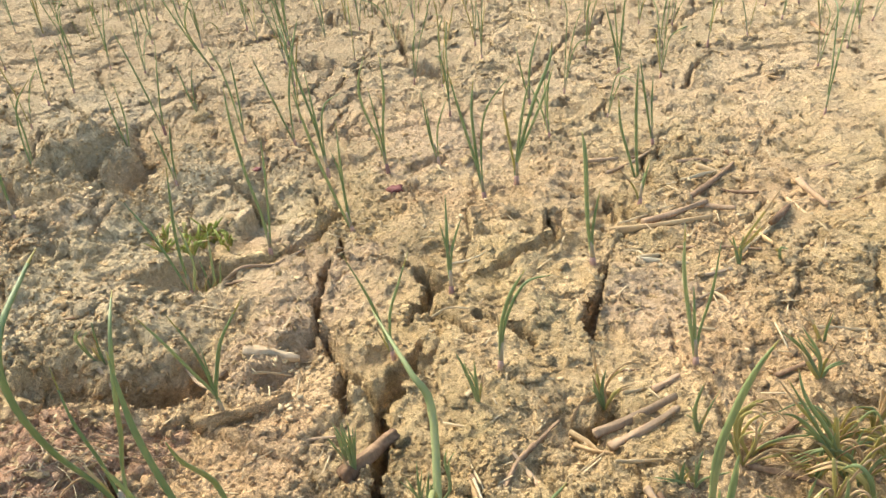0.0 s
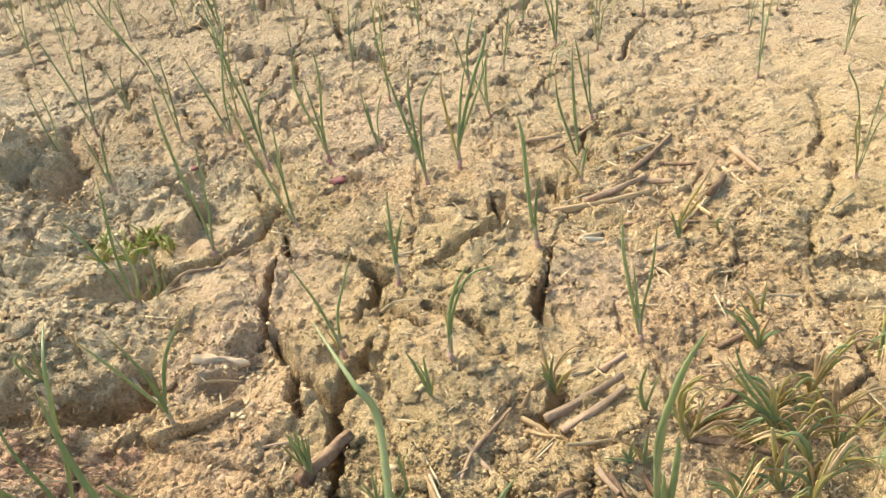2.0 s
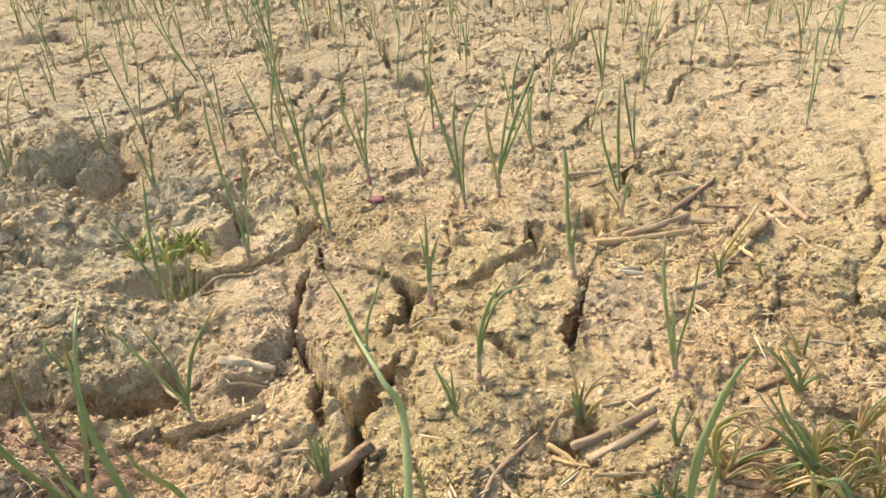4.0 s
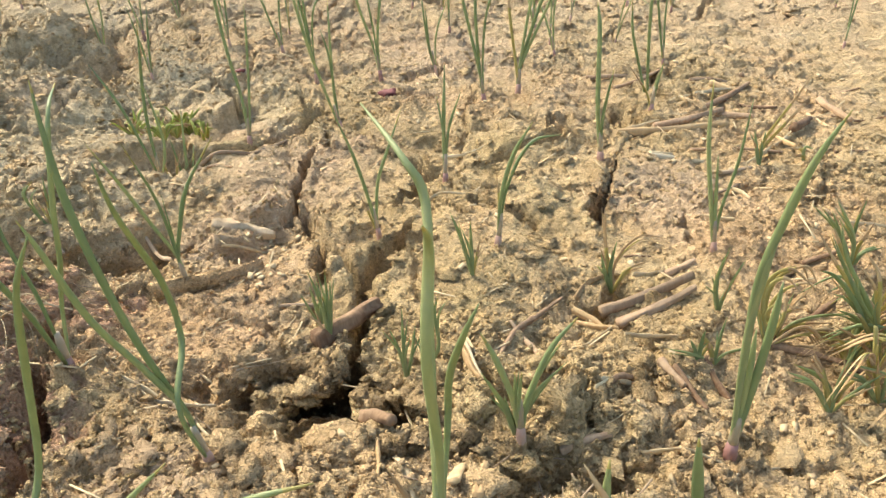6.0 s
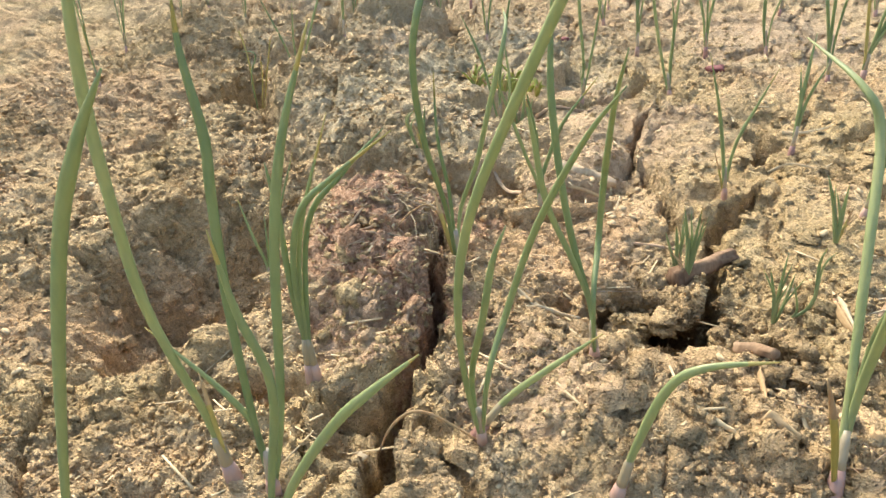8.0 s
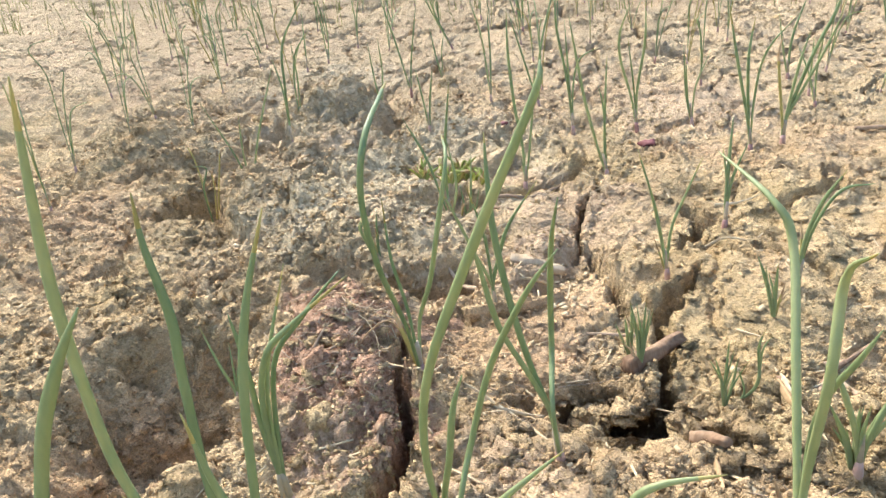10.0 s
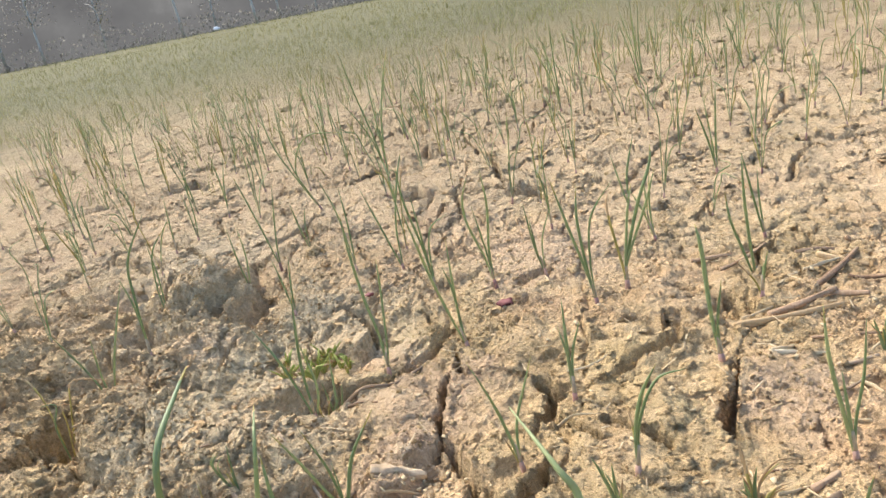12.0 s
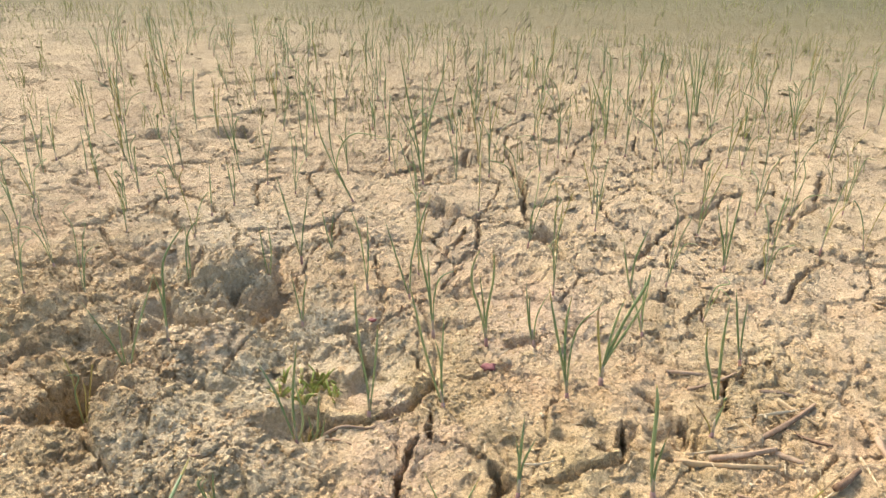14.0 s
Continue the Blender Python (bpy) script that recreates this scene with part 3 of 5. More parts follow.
def grid_mesh(name, co, nx, ny):
    me = bpy.data.meshes.new(name)
    me.vertices.add(nx * ny)
    me.vertices.foreach_set("co", co.astype(np.float32).ravel())
    i = (np.arange(ny - 1)[:, None] * nx + np.arange(nx - 1)[None, :]).ravel()
    quads = np.stack([i, i + 1, i + nx + 1, i + nx], 1).astype(np.int32)
    me.loops.add(quads.size)
    me.polygons.add(len(quads))
    me.loops.foreach_set("vertex_index", quads.ravel())
    me.polygons.foreach_set("loop_start", np.arange(0, quads.size, 4, dtype=np.int32))
    me.update(calc_edges=True)
    me.validate()
    me.polygons.foreach_set("use_smooth", np.ones(len(quads), bool))
    return me


gx = axis(-0.40, 0.24, 0.0018, (0.011, 0.014), 0.9, 0.12, -130, 130)
gy = axis(0.17, 0.62, 0.0017, (0.03, 0.0070), 1.3, 0.08, -12, 170)
XX, YY = np.meshgrid(gx, gy)
ZZ = height(XX.ravel(), YY.ravel())
# crumbling walls: steep places are pushed about sideways
Z2 = ZZ.reshape(XX.shape)
dzy, dzx = np.gradient(Z2, gy, gx)
steep = step(0.5, 1.6, np.hypot(dzx, dzy))
lump = fbm((XX + 0.8 * YY).ravel(), (1.6 * Z2 + 0.45 * YY - 0.3 * XX).ravel(), 0.014, 3, 171, 0.7).reshape(XX.shape)
norm = np.hypot(dzx, dzy) + 1e-6
XX, YY = XX - 0.0045 * steep * lump * dzx / norm, YY - 0.0045 * steep * lump * dzy / norm
# the gap in front of the split block runs back under it
under = np.clip(plane(XX, YY) - Z2 - 0.008, 0, 0.04) * np.exp(-((XX + 0.068) / 0.05) ** 4 - ((YY - 0.316) / 0.026) ** 4)
YY = YY + 0.9 * under
# loose grains: a little unevenness of every point
grain = 0.42 * np.minimum(np.gradient(gx)[None, :], np.gradient(gy)[:, None]).clip(0, 0.0024)
rng = np.random.default_rng(3)
coarse = grain * (0.30 + 0.70 * roughness(XX.ravel(), YY.ravel()).reshape(XX.shape)) * (1 - 0.7 * trodden(XX.ravel(), YY.ravel()).reshape(XX.shape))
XX, YY = XX + 0.6 * coarse * rng.uniform(-1, 1, XX.shape), YY + 0.6 * coarse * rng.uniform(-1, 1, XX.shape)
ZZ = ZZ + (1.5 * coarse * rng.uniform(-1, 1, XX.shape)).ravel()
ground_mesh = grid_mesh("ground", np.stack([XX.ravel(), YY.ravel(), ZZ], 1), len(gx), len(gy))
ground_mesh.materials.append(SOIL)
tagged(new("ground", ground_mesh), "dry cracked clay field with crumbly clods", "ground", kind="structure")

# ---- builders ----
rnd = random.Random(5)


def part(name, bm, mat, parent=None, label="", smooth=True):
    me = bpy.data.meshes.new(name)
    bm.to_mesh(me)
    bm.free()
    for m in mat if isinstance(mat, (list, tuple)) else (mat,):
        me.materials.append(m)
    if smooth:
        me.polygons.foreach_set("use_smooth", np.ones(len(me.polygons), bool))
    ob = new(name, me)
    ob.parent = parent
    if label:
        ob["label"] = label
    return ob


def curve_points(pts, n):
    """n points along a smooth line through pts."""
    pts = [Vector(p) for p in pts]
    ext = [pts[0] * 2 - pts[1]] + pts + [pts[-1] * 2 - pts[-2]]
    out = []
    for k in range(n):
        s = k / (n - 1) * (len(pts) - 1)
        i = min(int(s), len(pts) - 2)
        t = s - i
        a, b, c, d = ext[i:i + 4]
        out.append(0.5 * (2 * b + (c - a) * t + (2 * a - 5 * b + 4 * c - d) * t * t + (3 * b - a - 3 * c + d) * t ** 3))
    return out


def tube(pts, radii, sides=8, flat=1.0, bm=None, rough=0.0, tip=None, groove=0.0):
    """A round or flattened tube along pts, closed at both ends. tip: from this share of its length on, faces take the second material."""
    bm = bm or bmesh.new()
    rings, side = [], None
    for k, p in enumerate(pts):
        way = (pts[min(k + 1, len(pts) - 1)] - pts[max(k - 1, 0)]).normalized()
        ref = side if side is not None else (Vector((0, 1, 0)) if abs(way.y) < 0.9 else Vector((1, 0, 0)))
        u = way.cross(ref).normalized() if side is None else (side - way * side.dot(way)).normalized()
        side = u
        v = way.cross(u)
        ring = []
        for s in range(sides):
            a = 2 * math.pi * s / sides
            r = radii[k] * (1 + rough * noise.noise(p * 90 + Vector((3 * math.cos(a), 3 * math.sin(a), 0))))
            r *= 1 + groove * noise.noise(Vector((4.5 * math.cos(a), 4.5 * math.sin(a), k * 0.12)) + pts[0] * 200)
            ring.append(bm.verts.new(p + u * (r * math.cos(a)) + v * (r * flat * math.sin(a))))
        rings.append(ring)
    for k in range(len(rings) - 1):
        for s in range(sides):
            f = bm.faces.new((rings[k][s], rings[k][(s + 1) % sides], rings[k + 1][(s + 1) % sides], rings[k + 1][s]))
            if tip is not None and k / (len(rings) - 1) > tip:
                f.material_index = 1
    bm.faces.new(rings[0][::-1])
    bm.faces.new(rings[-1])
    return bm


def leaf_profile(k, n, w, blade):
    t = k / (n - 1)
    if blade:
        return w / 2000 * max(0.06, math.sin(math.pi * min(1, 0.25 + 0.75 * t)) ** 0.7)
    grow = 0.62 + 0.38 * min(1, t / 0.35)
    return w / 2000 * grow * max(0.10, min(1, ((1.02 - t) / 0.35)) ** 0.7)


SPOTS = []


def stand(name, x, y, label, category, group):
    z = ground_z(x, y)
    z = 0.5 * z + 0.5 * max(z, float(plane(np.array(x), np.array(y))))
    ob = tagged(new(name), label, category, group)
    ob.location = (x, y, min(z, ground_z(x, y) + 0.006))
    SPOTS.append((x, y))
    return ob


def add_leaves(thing, turn, leaves, blade, sides=8):
    c, s = math.cos(radians(turn)), math.sin(radians(turn))
    for w, kind, *uv in leaves:
        w *= 0.85 if blade else 0.68
        deep = kind.isupper()      # capital letters: each point also has its distance behind the plane of the plant
        kind = kind.lower()
        uv = [(uv[i], uv[i + 1], uv[i + 2]) for i in range(0, len(uv), 3)] if deep else [(uv[i], uv[i + 1], 0.0) for i in range(0, len(uv), 2)]
        uv = [(0.0, -2.0, 0.0)] + uv
        reach = math.hypot(uv[-1][0], uv[-1][1])
        lean = 0.0 if deep else rnd.uniform(-0.10, 0.10)
        pts = []
        for u, v, o in uv:
            t = math.hypot(u, v) / max(reach, 1)
            off = o + lean * reach * t * t
            pts.append(Vector(((u * c - off * s) / 1000, (u * s + off * c) / 1000, v / 1000)))
        n = 6 + 3 * len(uv)
        line = curve_points(pts, n)
        mats = {"g": [GREEN, YELLOW], "y": [YELLOW, DRY], "d": [DRY, DRY], "w": [WEED, YELLOW]}[kind]
        tip = rnd.choice((0.86, 0.93, None)) if kind == "g" else (0.6 if kind == "y" else None)
        name = "blade" if blade else "leaf"
        label = {"g": "", "y": "yellowed leaf", "d": "dry brown leaf", "w": ""}[kind]
        part(name, tube(line, [leaf_profile(k, n, w, blade) for k in range(n)], sides, 0.35 if blade else 0.8, tip=tip), mats, thing, label)


def onion(x, y, turn, leaves, sides=8):
    thing = stand("onion_plant", x, y, "young onion plant with %s in cracked soil" % {1: "one long green leaf", 2: "two green leaves", 3: "three green leaves"}.get(len(leaves), "several green leaves"), "onion plant", "onions in the field")
    w = 0.75 * max(l[0] for l in leaves) / 2000
    c, s, lean = math.cos(radians(turn)), math.sin(radians(turn)), Vector((0, 0, 0))
    for leaf in leaves:
        if leaf[1] in "gG":
            u, v, o = leaf[2], max(leaf[3], 5), leaf[4] if leaf[1] == "G" else 0.0
            lean += Vector((u * c - o * s, u * s + o * c, v)).normalized()
    lean = lean.normalized() if lean.length > 0 else Vector((0, 0, 1))
    base = [lean * v for v in (-0.010, -0.004, 0.002, 0.007)]
    part("bulb", tube(base, [w * 1.3, w * 1.65, w * 1.5, w * 1.15], 10, 1.0, rough=0.15), PURPLE, thing, "purplish bulb skin")
    part("neck", tube([lean * v for v in (0.005, 0.011, 0.017, 0.022)], [w * 1.15, w * 1.05, w * 1.0, w * 0.7], 10), NECK, thing, "pale neck")
    add_leaves(thing, turn, leaves, False, sides)
    return thing


def tuft(x, y, turn, leaves):
    thing = stand("grass_tuft", x, y, "small half-dry grass tuft in cracked soil", "grass tuft", "grass tufts in the field")
    full = []
    for w, kind, *uv in leaves:
        full.append((w, kind, *uv))
        for _ in range(2):
            k, s = rnd.uniform(0.55, 1.05), rnd.uniform(-10, 10)
            full.append((w * rnd.uniform(0.6, 0.95), rnd.choice((kind, kind, "y")), *(v * k + (s * i / len(uv) if i % 2 == 0 else 0) for i, v in enumerate(uv))))
    add_leaves(thing, turn, full, True, 6)
    return thing


def stick(kind, d, *xy):
    mat, label, flat = {"twig": (BARK, "weathered brown twig lying on the soil", 0.9), "straw": (STRAW, "bleached flat straw on the soil", 0.35),
                        "bark": (DRY, "flat flake of pale bark on the soil", 0.45), "root": (ROOT, "pinkish piece of old root on the soil", 0.7),
                        "caked": (CLOD, "half-buried root caked with dry soil", 0.55), "pulp": (PULP, "crumbling pale piece of rotten wood on the soil", 0.55)}[kind]
    pts = [(xy[i], xy[i + 1]) for i in range(0, len(xy), 2)]
    if len(pts) == 2:
        (ax, ay), (bx, by) = pts
        pts.insert(1, ((ax + bx) / 2 + 0.02 * (by - ay), (ay + by) / 2 - 0.02 * (bx - ax)))
    r = d / 2000
    zs = [max(ground_z(*p), float(plane(np.array(p[0]), np.array(p[1]))) - 0.008) if d >= 7 else ground_z(*p) for p in pts]
    lift = [max(z, sum(zs) / len(zs) - 0.004) + r * flat * 0.25 for z in zs]
    if d >= 7:      # stout pieces do not bend with the soil, they lie on its highest spots
        over = 0.0
        for k in range(9):
            i = min(int(k / 8 * (len(pts) - 1)), len(pts) - 2)
            u = k / 8 * (len(pts) - 1) - i
            g = ground_z(pts[i][0] + u * (pts[i + 1][0] - pts[i][0]), pts[i][1] + u * (pts[i + 1][1] - pts[i][1]))
            over = max(over, g - (zs[0] + k / 8 * (zs[-1] - zs[0])))
        sink = {"caked": 0.55, "pulp": 0.75}.get(kind, 0.42)
        lift = [zs[0] + k / (len(pts) - 1) * (zs[-1] - zs[0]) + 0.75 * over + r * flat * (0.6 - sink) for k in range(len(pts))]
    n = 26
    line = curve_points([(p[0], p[1], z) for p, z in zip(pts, lift)], n)
    line = [p + (0.35 if d < 7 else 0.10) * r * Vector((noise.noise(p * 70), noise.noise(p * 70 + Vector((9, 0, 0))), 0.5 * noise.noise(p * 50))) for p in line]
    radii = [0.85 * r * (0.95 - 0.35 * k / n) * (1 + (0.35 if d < 7 else 0.45 if kind == "pulp" else 0.07) * noise.noise(line[k] * 160)) for k in range(n)]
    radii[0] *= 0.96
    radii[-1] *= 0.92
    name = {"twig": "twig", "straw": "straw_stalk", "bark": "bark_flake", "root": "root_piece", "caked": "root_piece", "pulp": "wood_piece"}[kind]
    tagged(part(name, tube(line, radii, 16, flat, rough=0.4 if d < 7 or kind == "pulp" else 0.08, groove=0.9 if kind == "pulp" else 0.4 if d >= 7 else 0.25), mat), label, name.replace("_", " "), "litter on the soil")


def clod(x, y, size, squash=0.7, colour=None):
    bm = bmesh.new()
    bmesh.ops.create_icosphere(bm, subdivisions=3, radius=1.0)
    seed = Vector((x * 37, y * 53, size * 900))
    for v in bm.verts:
        p = v.co.copy()
        k = 1.1 + 0.45 * noise.noise(p * 1.1 + seed) - 0.60 * abs(noise.noise(p * 2.1 + seed)) + 0.30 * noise.noise(p * 4.5 + seed) + 0.26 * noise.noise(p * 9 + seed)
        v.co = Vector((p.x * k, p.y * k * 0.85, p.z * k * squash)) * size
    ob = part("soil_clod", bm, colour or CLOD, None)
    ob.location = (x, y, ground_z(x, y) + size * squash * 0.02)
    tagged(ob, "crumbly clod of dry pale clay", "soil clod", "clods on the field")


# ---- plants that stand in the foreground ----
onion(-0.009, 0.215, 18, [(5.4, "G", 4, 30, 15, 9, 76, 38, 16, 113, 64, 10, 129, 73, 3, 137, 112), (5.4, "G", 5, 33, 12, -3, 97, -3, 0, 132, 3, -8, 154, -21), (4, "G", 11, 39, 23, 10, 71, 17, 10, 99, 3, 14, 113, 0), (4, "y", -7, 28, -16, 54)])
onion(-0.142, 0.200, 18, [(4.3, "G", -6, 40, -11, -8, 88, -26, -3, 128, -37, 13, 178, -53, 27, 215, -63, 29, 223, -62), (3.7, "G", -4, 36, -4, 0, 78, -22, 3, 103, -26, 7, 117, -27), (3.7, "G", 2, 41, -9, 9, 64, 1, 18, 104, -6, 29, 142, -23, 38, 161, -31), (2.2, "d", -18, 12, -29, 14, -39, 3, -46, -17)])
onion(-0.194, 0.320, 18, [(5, "G", -5, 42, -12, -14, 85, -24, -17, 125, -30, -12, 153, -26, -4, 164, 5, -1, 166, 26), (4, "G", 2, 28, 11, 11, 61, 0, 17, 92, -6, 25, 130, -4, 25, 135, 25), (3.2, "g", -2, 28, -4, 48, -9, 76, -10, 110), (4, "y", -7, 26, -12, 46), (1.5, "d", -12, 34, -26, 31, -39, 14)])
onion(-0.106, 0.259, 18, [(4, "g", -4, 28, -13, 52, -26, 82, -33, 114, -36, 127), (4.5, "g", -4, 28, -13, 58, -20, 89, -25, 122, -26, 145, -26, 163), (4, "G", -5, 39, -9, -1, 55, 12, -2, 86, 7, -6, 128, -20, -6, 152, -34)])
onion(-0.167, 0.412, 18, [(3.5, "g", -2, 23, -12, 49, -23, 79, -33, 104), (3, "g", -2, 23, -6, 64, -16, 103), (4, "g", -2, 23, 3, 45, 11, 69, 30, 98), (2, "g", -2, 25, -4, 64)])
onion(-0.085, 0.187, 8, [(5, "g", 4, 27, 11, 57, 21, 69, 42, 76)])
onion(-0.264, 0.097, 19, [(6, "g", 23, 81, 43, 139, 57, 167, 69, 185)])
onion(-0.233, 0.153, 19, [(6.2, "g", -5, 36, -15, 83, -16, 125, -14, 164, -8, 203, -4, 226), (3, "y", -1, 33, 0, 59)])
onion(-0.215, 0.154, 19, [(5.5, "g", -2, 37, -3, 86, -2, 127, -1, 147, -4, 172, -4, 189), (5.5, "g", 9, 43, 16, 109, 23, 146, 35, 181), (4, "g", -2, 31, -11, 49, -36, 77)])
onion(-0.235, 0.220, 19, [(4.5, "g", 0, 31, 1, 65, 8, 91, 23, 106, 48, 126)])
onion(-0.232, 0.221, 18, [(4.5, "g", -5, 43, -6, 88, -8, 111), (3.5, "g", -2, 30, 2, 77, 19, 131), (4, "g", -1, 24, 5, 80, 22, 103, 40, 121)])
onion(-0.145, 0.203, 19, [(4.5, "g", 11, 18, 25, 33, 47, 55)])
onion(-0.208, 0.136, 18, [(5.5, "g", 14, 37, 33, 69, 47, 85, 63, 101), (5, "g", 7, 40, 14, 84, 8, 115, 5, 144)])
onion(0.119, 0.276, 3, [(5.2, "g", -5, 50, -9, 93, -6, 123, -2, 145, 4, 162), (5, "g", -7, 65, -8, 98, -7, 113), (5.5, "g", 2, 41, 3, 71, 3, 90), (5, "g", -1, 41, -2, 67)])
onion(0.083, 0.214, 8, [(6.0, "g", -3, 32, -8, 56, -13, 78)])
onion(0.055, 0.207, 8, [(6, "g", -6, 25, -8, 42, -8, 61), (4, "y", 2, 25, -8, 45, -17, 62), (3, "d", -10, 25, -14, 48)])
onion(0.026, 0.276, 3, [(4, "g", -4, 21, -12, 44, -19, 59), (3, "g", -2, 18, -2, 41), (4, "g", 2, 21, 10, 46, 21, 61)])
onion(0.158, 0.436, 3, [(4, "g", -7, 31, -15, 73, -17, 108), (3.5, "g", -4, 27, -9, 65), (3, "g", -1, 27, 3, 61, 3, 100)])
onion(0.107, 0.557, 3, [(5, "g", -6, 42, -9, 95, -12, 115), (3.5, "g", -2, 33, 1, 73)])
onion(0.057, 0.731, 3, [(4, "y", -2, 17, -12, 81, -10, 101), (5, "g", 0, 20, 17, 80, 34, 121, 37, 140), (4, "g", 0, 20, 7, 75, 14, 106), (4, "g", 1, 23, 25, 85, 36, 121)])
onion(-0.011, 0.535, 3, [(4, "g", -1, 38, 0, 86), (3, "g", 0, 29, -6, 65), (3, "g", 2, 38, 11, 68)])
onion(0.022, 0.681, 3, [(4, "g", -5, 33, -9, 85, -6, 119), (4, "g", -5, 28, -19, 85, -30, 133), (3, "g", -2, 44, 3, 90, 25, 123)])
onion(0.186, 0.733, 3, [(4, "g", -12, 36, -24, 74, -28, 105), (4.5, "g", -6, 41, -11, 94, -13, 139), (4, "g", 4, 18, 16, 26)])
onion(0.166, 0.651, 3, [(2.5, "y", -6, 17, -24, 41), (4, "g", 1, 17, 5, 45), (3, "g", 0, 12, 2, 33)])
onion(0.104, 0.837, 3, [(3.2, "g", -10, 34, -24, 65), (3.2, "g", -4, 40, -2, 88)])
onion(-0.106, 0.651, 3, [(4, "g", -9, 28, -20, 70, -28, 113, -34, 150), (3.5, "g", -3, 28, -3, 69, -2, 113), (3.2, "g", -2, 23, -4, 64, -9, 89)])
onion(-0.179, 0.618, 3, [(4, "g", -1, 38, -7, 78, -11, 125, -11, 160), (3, "g", 5, 38, 10, 87, 12, 115)])
onion(-0.082, 0.781, 3, [(4, "g", -7, 35, -19, 76, -20, 104, -11, 131), (4, "g", -1, 41, 5, 93, 4, 136), (3, "g", -4, 41, -12, 98)])
onion(-0.025, 0.786, 3, [(3, "g", -8, 32, -14, 85), (3, "g", -6, 26, -10, 68), (2.5, "g", 1, 38, 13, 73)])
onion(-0.054, 0.462, 18, [(3.5, "g", -2, 11, -7, 35, -14, 62, -27, 100), (3, "g", -1, 11, 1, 39, 9, 63, 18, 88), (2, "y", -5, 15, -11, 33)])
onion(0.023, 0.432, 1, [(4, "g", 1, 33, 7, 61, 17, 82), (3, "g", 4, 37, 17, 65, 36, 70), (2.5, "y", 0, 29, -2, 47)])
onion(-0.311, 0.302, 19, [(3.2, "g", 1, 21, -5, 41, -12, 67), (2.6, "g", 2, 21, 3, 55), (2.6, "g", 4, 29, 12, 55, 26, 96)])
onion(-0.279, 1.245, 13, [(4, "g", -12, 80, -28, 160, -41, 237), (4, "g", 3, 80, 21, 162, 41, 221), (3, "g", -17, 80, -57, 160), (3, "g", -2, 111, -4, 200)])
onion(-0.375, 1.132, 13, [(3.5, "g", -27, 56, -53, 123, -61, 207), (3.5, "g", -25, 66, 2, 120, 59, 117), (3, "g", -31, 85, -33, 180)])
onion(-0.383, 0.925, 13, [(3.5, "g", -10, 49, -20, 92, -31, 134), (3, "g", 4, 41, 19, 119)])
onion(-0.403, 0.859, 13, [(3, "g", -5, 33, -9, 83), (3, "g", 6, 42, 6, 88)])
onion(-0.341, 0.944, 13, [(3, "g", -8, 37, -13, 73), (2.5, "g", 0, 38, 5, 64)])
onion(-0.257, 0.852, 13, [(3, "g", -7, 74, -19, 121), (3, "g", 2, 58, 1, 106)])
onion(-0.199, 0.856, 13, [(3.5, "g", -14, 48, -32, 111), (3.5, "g", 2, 56, 15, 112, 26, 143)])
onion(-0.152, 0.796, 13, [(4, "g", -6, 56, -17, 116, -18, 159), (3.5, "g", -4, 49, -9, 124), (3, "g", 0, 49, 7, 80, 27, 92)])
onion(-0.307, 0.748, 13, [(3, "g", -4, 33, -10, 71), (3, "g", 3, 33, 9, 71)])
onion(-0.493, 0.804, 13, [(3, "g", 5, 55, 5, 103), (3, "g", 0, 47, 8, 88, 31, 116)])
onion(-0.428, 0.650, 13, [(4, "g", 3, 62, 8, 104, 34, 145), (3, "g", 1, 55, -4, 90)])
onion(-0.478, 0.637, 13, [(3.5, "g", 17, 56, 43, 126), (3, "g", -1, 41, 4, 84), (3, "g", -11, 41, -33, 100)])
onion(-0.241, 0.571, 13, [(3.5, "g", -16, 56, -34, 94), (4, "g", 0, 57, 9, 126), (3.5, "g", 8, 31, 2, 76)])
onion(-0.228, 0.589, 13, [(3, "g", -3, 36, -6, 63), (3.5, "g", 2, 36, 6, 89), (3, "g", 5, 26, 11, 57)])
onion(0.090, 0.937, 13, [(3, "g", -10, 37, -20, 78), (4, "g", 0, 46, 14, 95)])
onion(0.224, 1.045, 13, [(4, "g", -9, 40, -29, 99), (4, "g", 0, 58, 0, 125), (3, "g", -6, 49, -15, 108)])
onion(0.040, 1.576, 13, [(4, "g", -15, 73, -57, 166), (4, "g", -3, 73, -8, 190), (3, "g", -10, 85, -36, 178)])
onion(0.254, 1.866, 13, [(4, "g", -20, 76, -44, 181), (4, "g", -6, 76, -5, 182), (4, "g", -14, 89, -26, 207)])
onion(0.221, 1.678, 13, [(4, "g", -13, 63, -42, 160), (4, "g", -6, 63, -17, 172)])
onion(0.215, 0.805, 13, [(3.5, "g", -13, 51, -25, 101), (3, "g", -5, 44, -6, 80)])
onion(0.452, 1.734, 13, [(4, "g", -19, 57, -48, 130), (3, "g", -7, 57, -3, 119)])
onion(-0.249, 1.608, 13, [(3, "g", -10, 67, -25, 130), (3, "g", -1, 68, 5, 143)])
onion(-0.295, 1.578, 13, [(3, "g", -17, 70, -30, 144), (3, "g", 0, 71, 13, 133)])
onion(-0.535, 1.314, 13, [(3, "g", -7, 57, -11, 124), (3, "g", 4, 58, 14, 135)])
onion(-0.561, 1.063, 13, [(3, "g", -2, 41, -5, 80), (3, "g", 5, 41, 5, 90)])
onion(-0.579, 1.021, 13, [(3, "g", 2, 44, 4, 92)])
onion(-0.897, 1.137, 13, [(3, "g", 3, 44, 3, 87)])
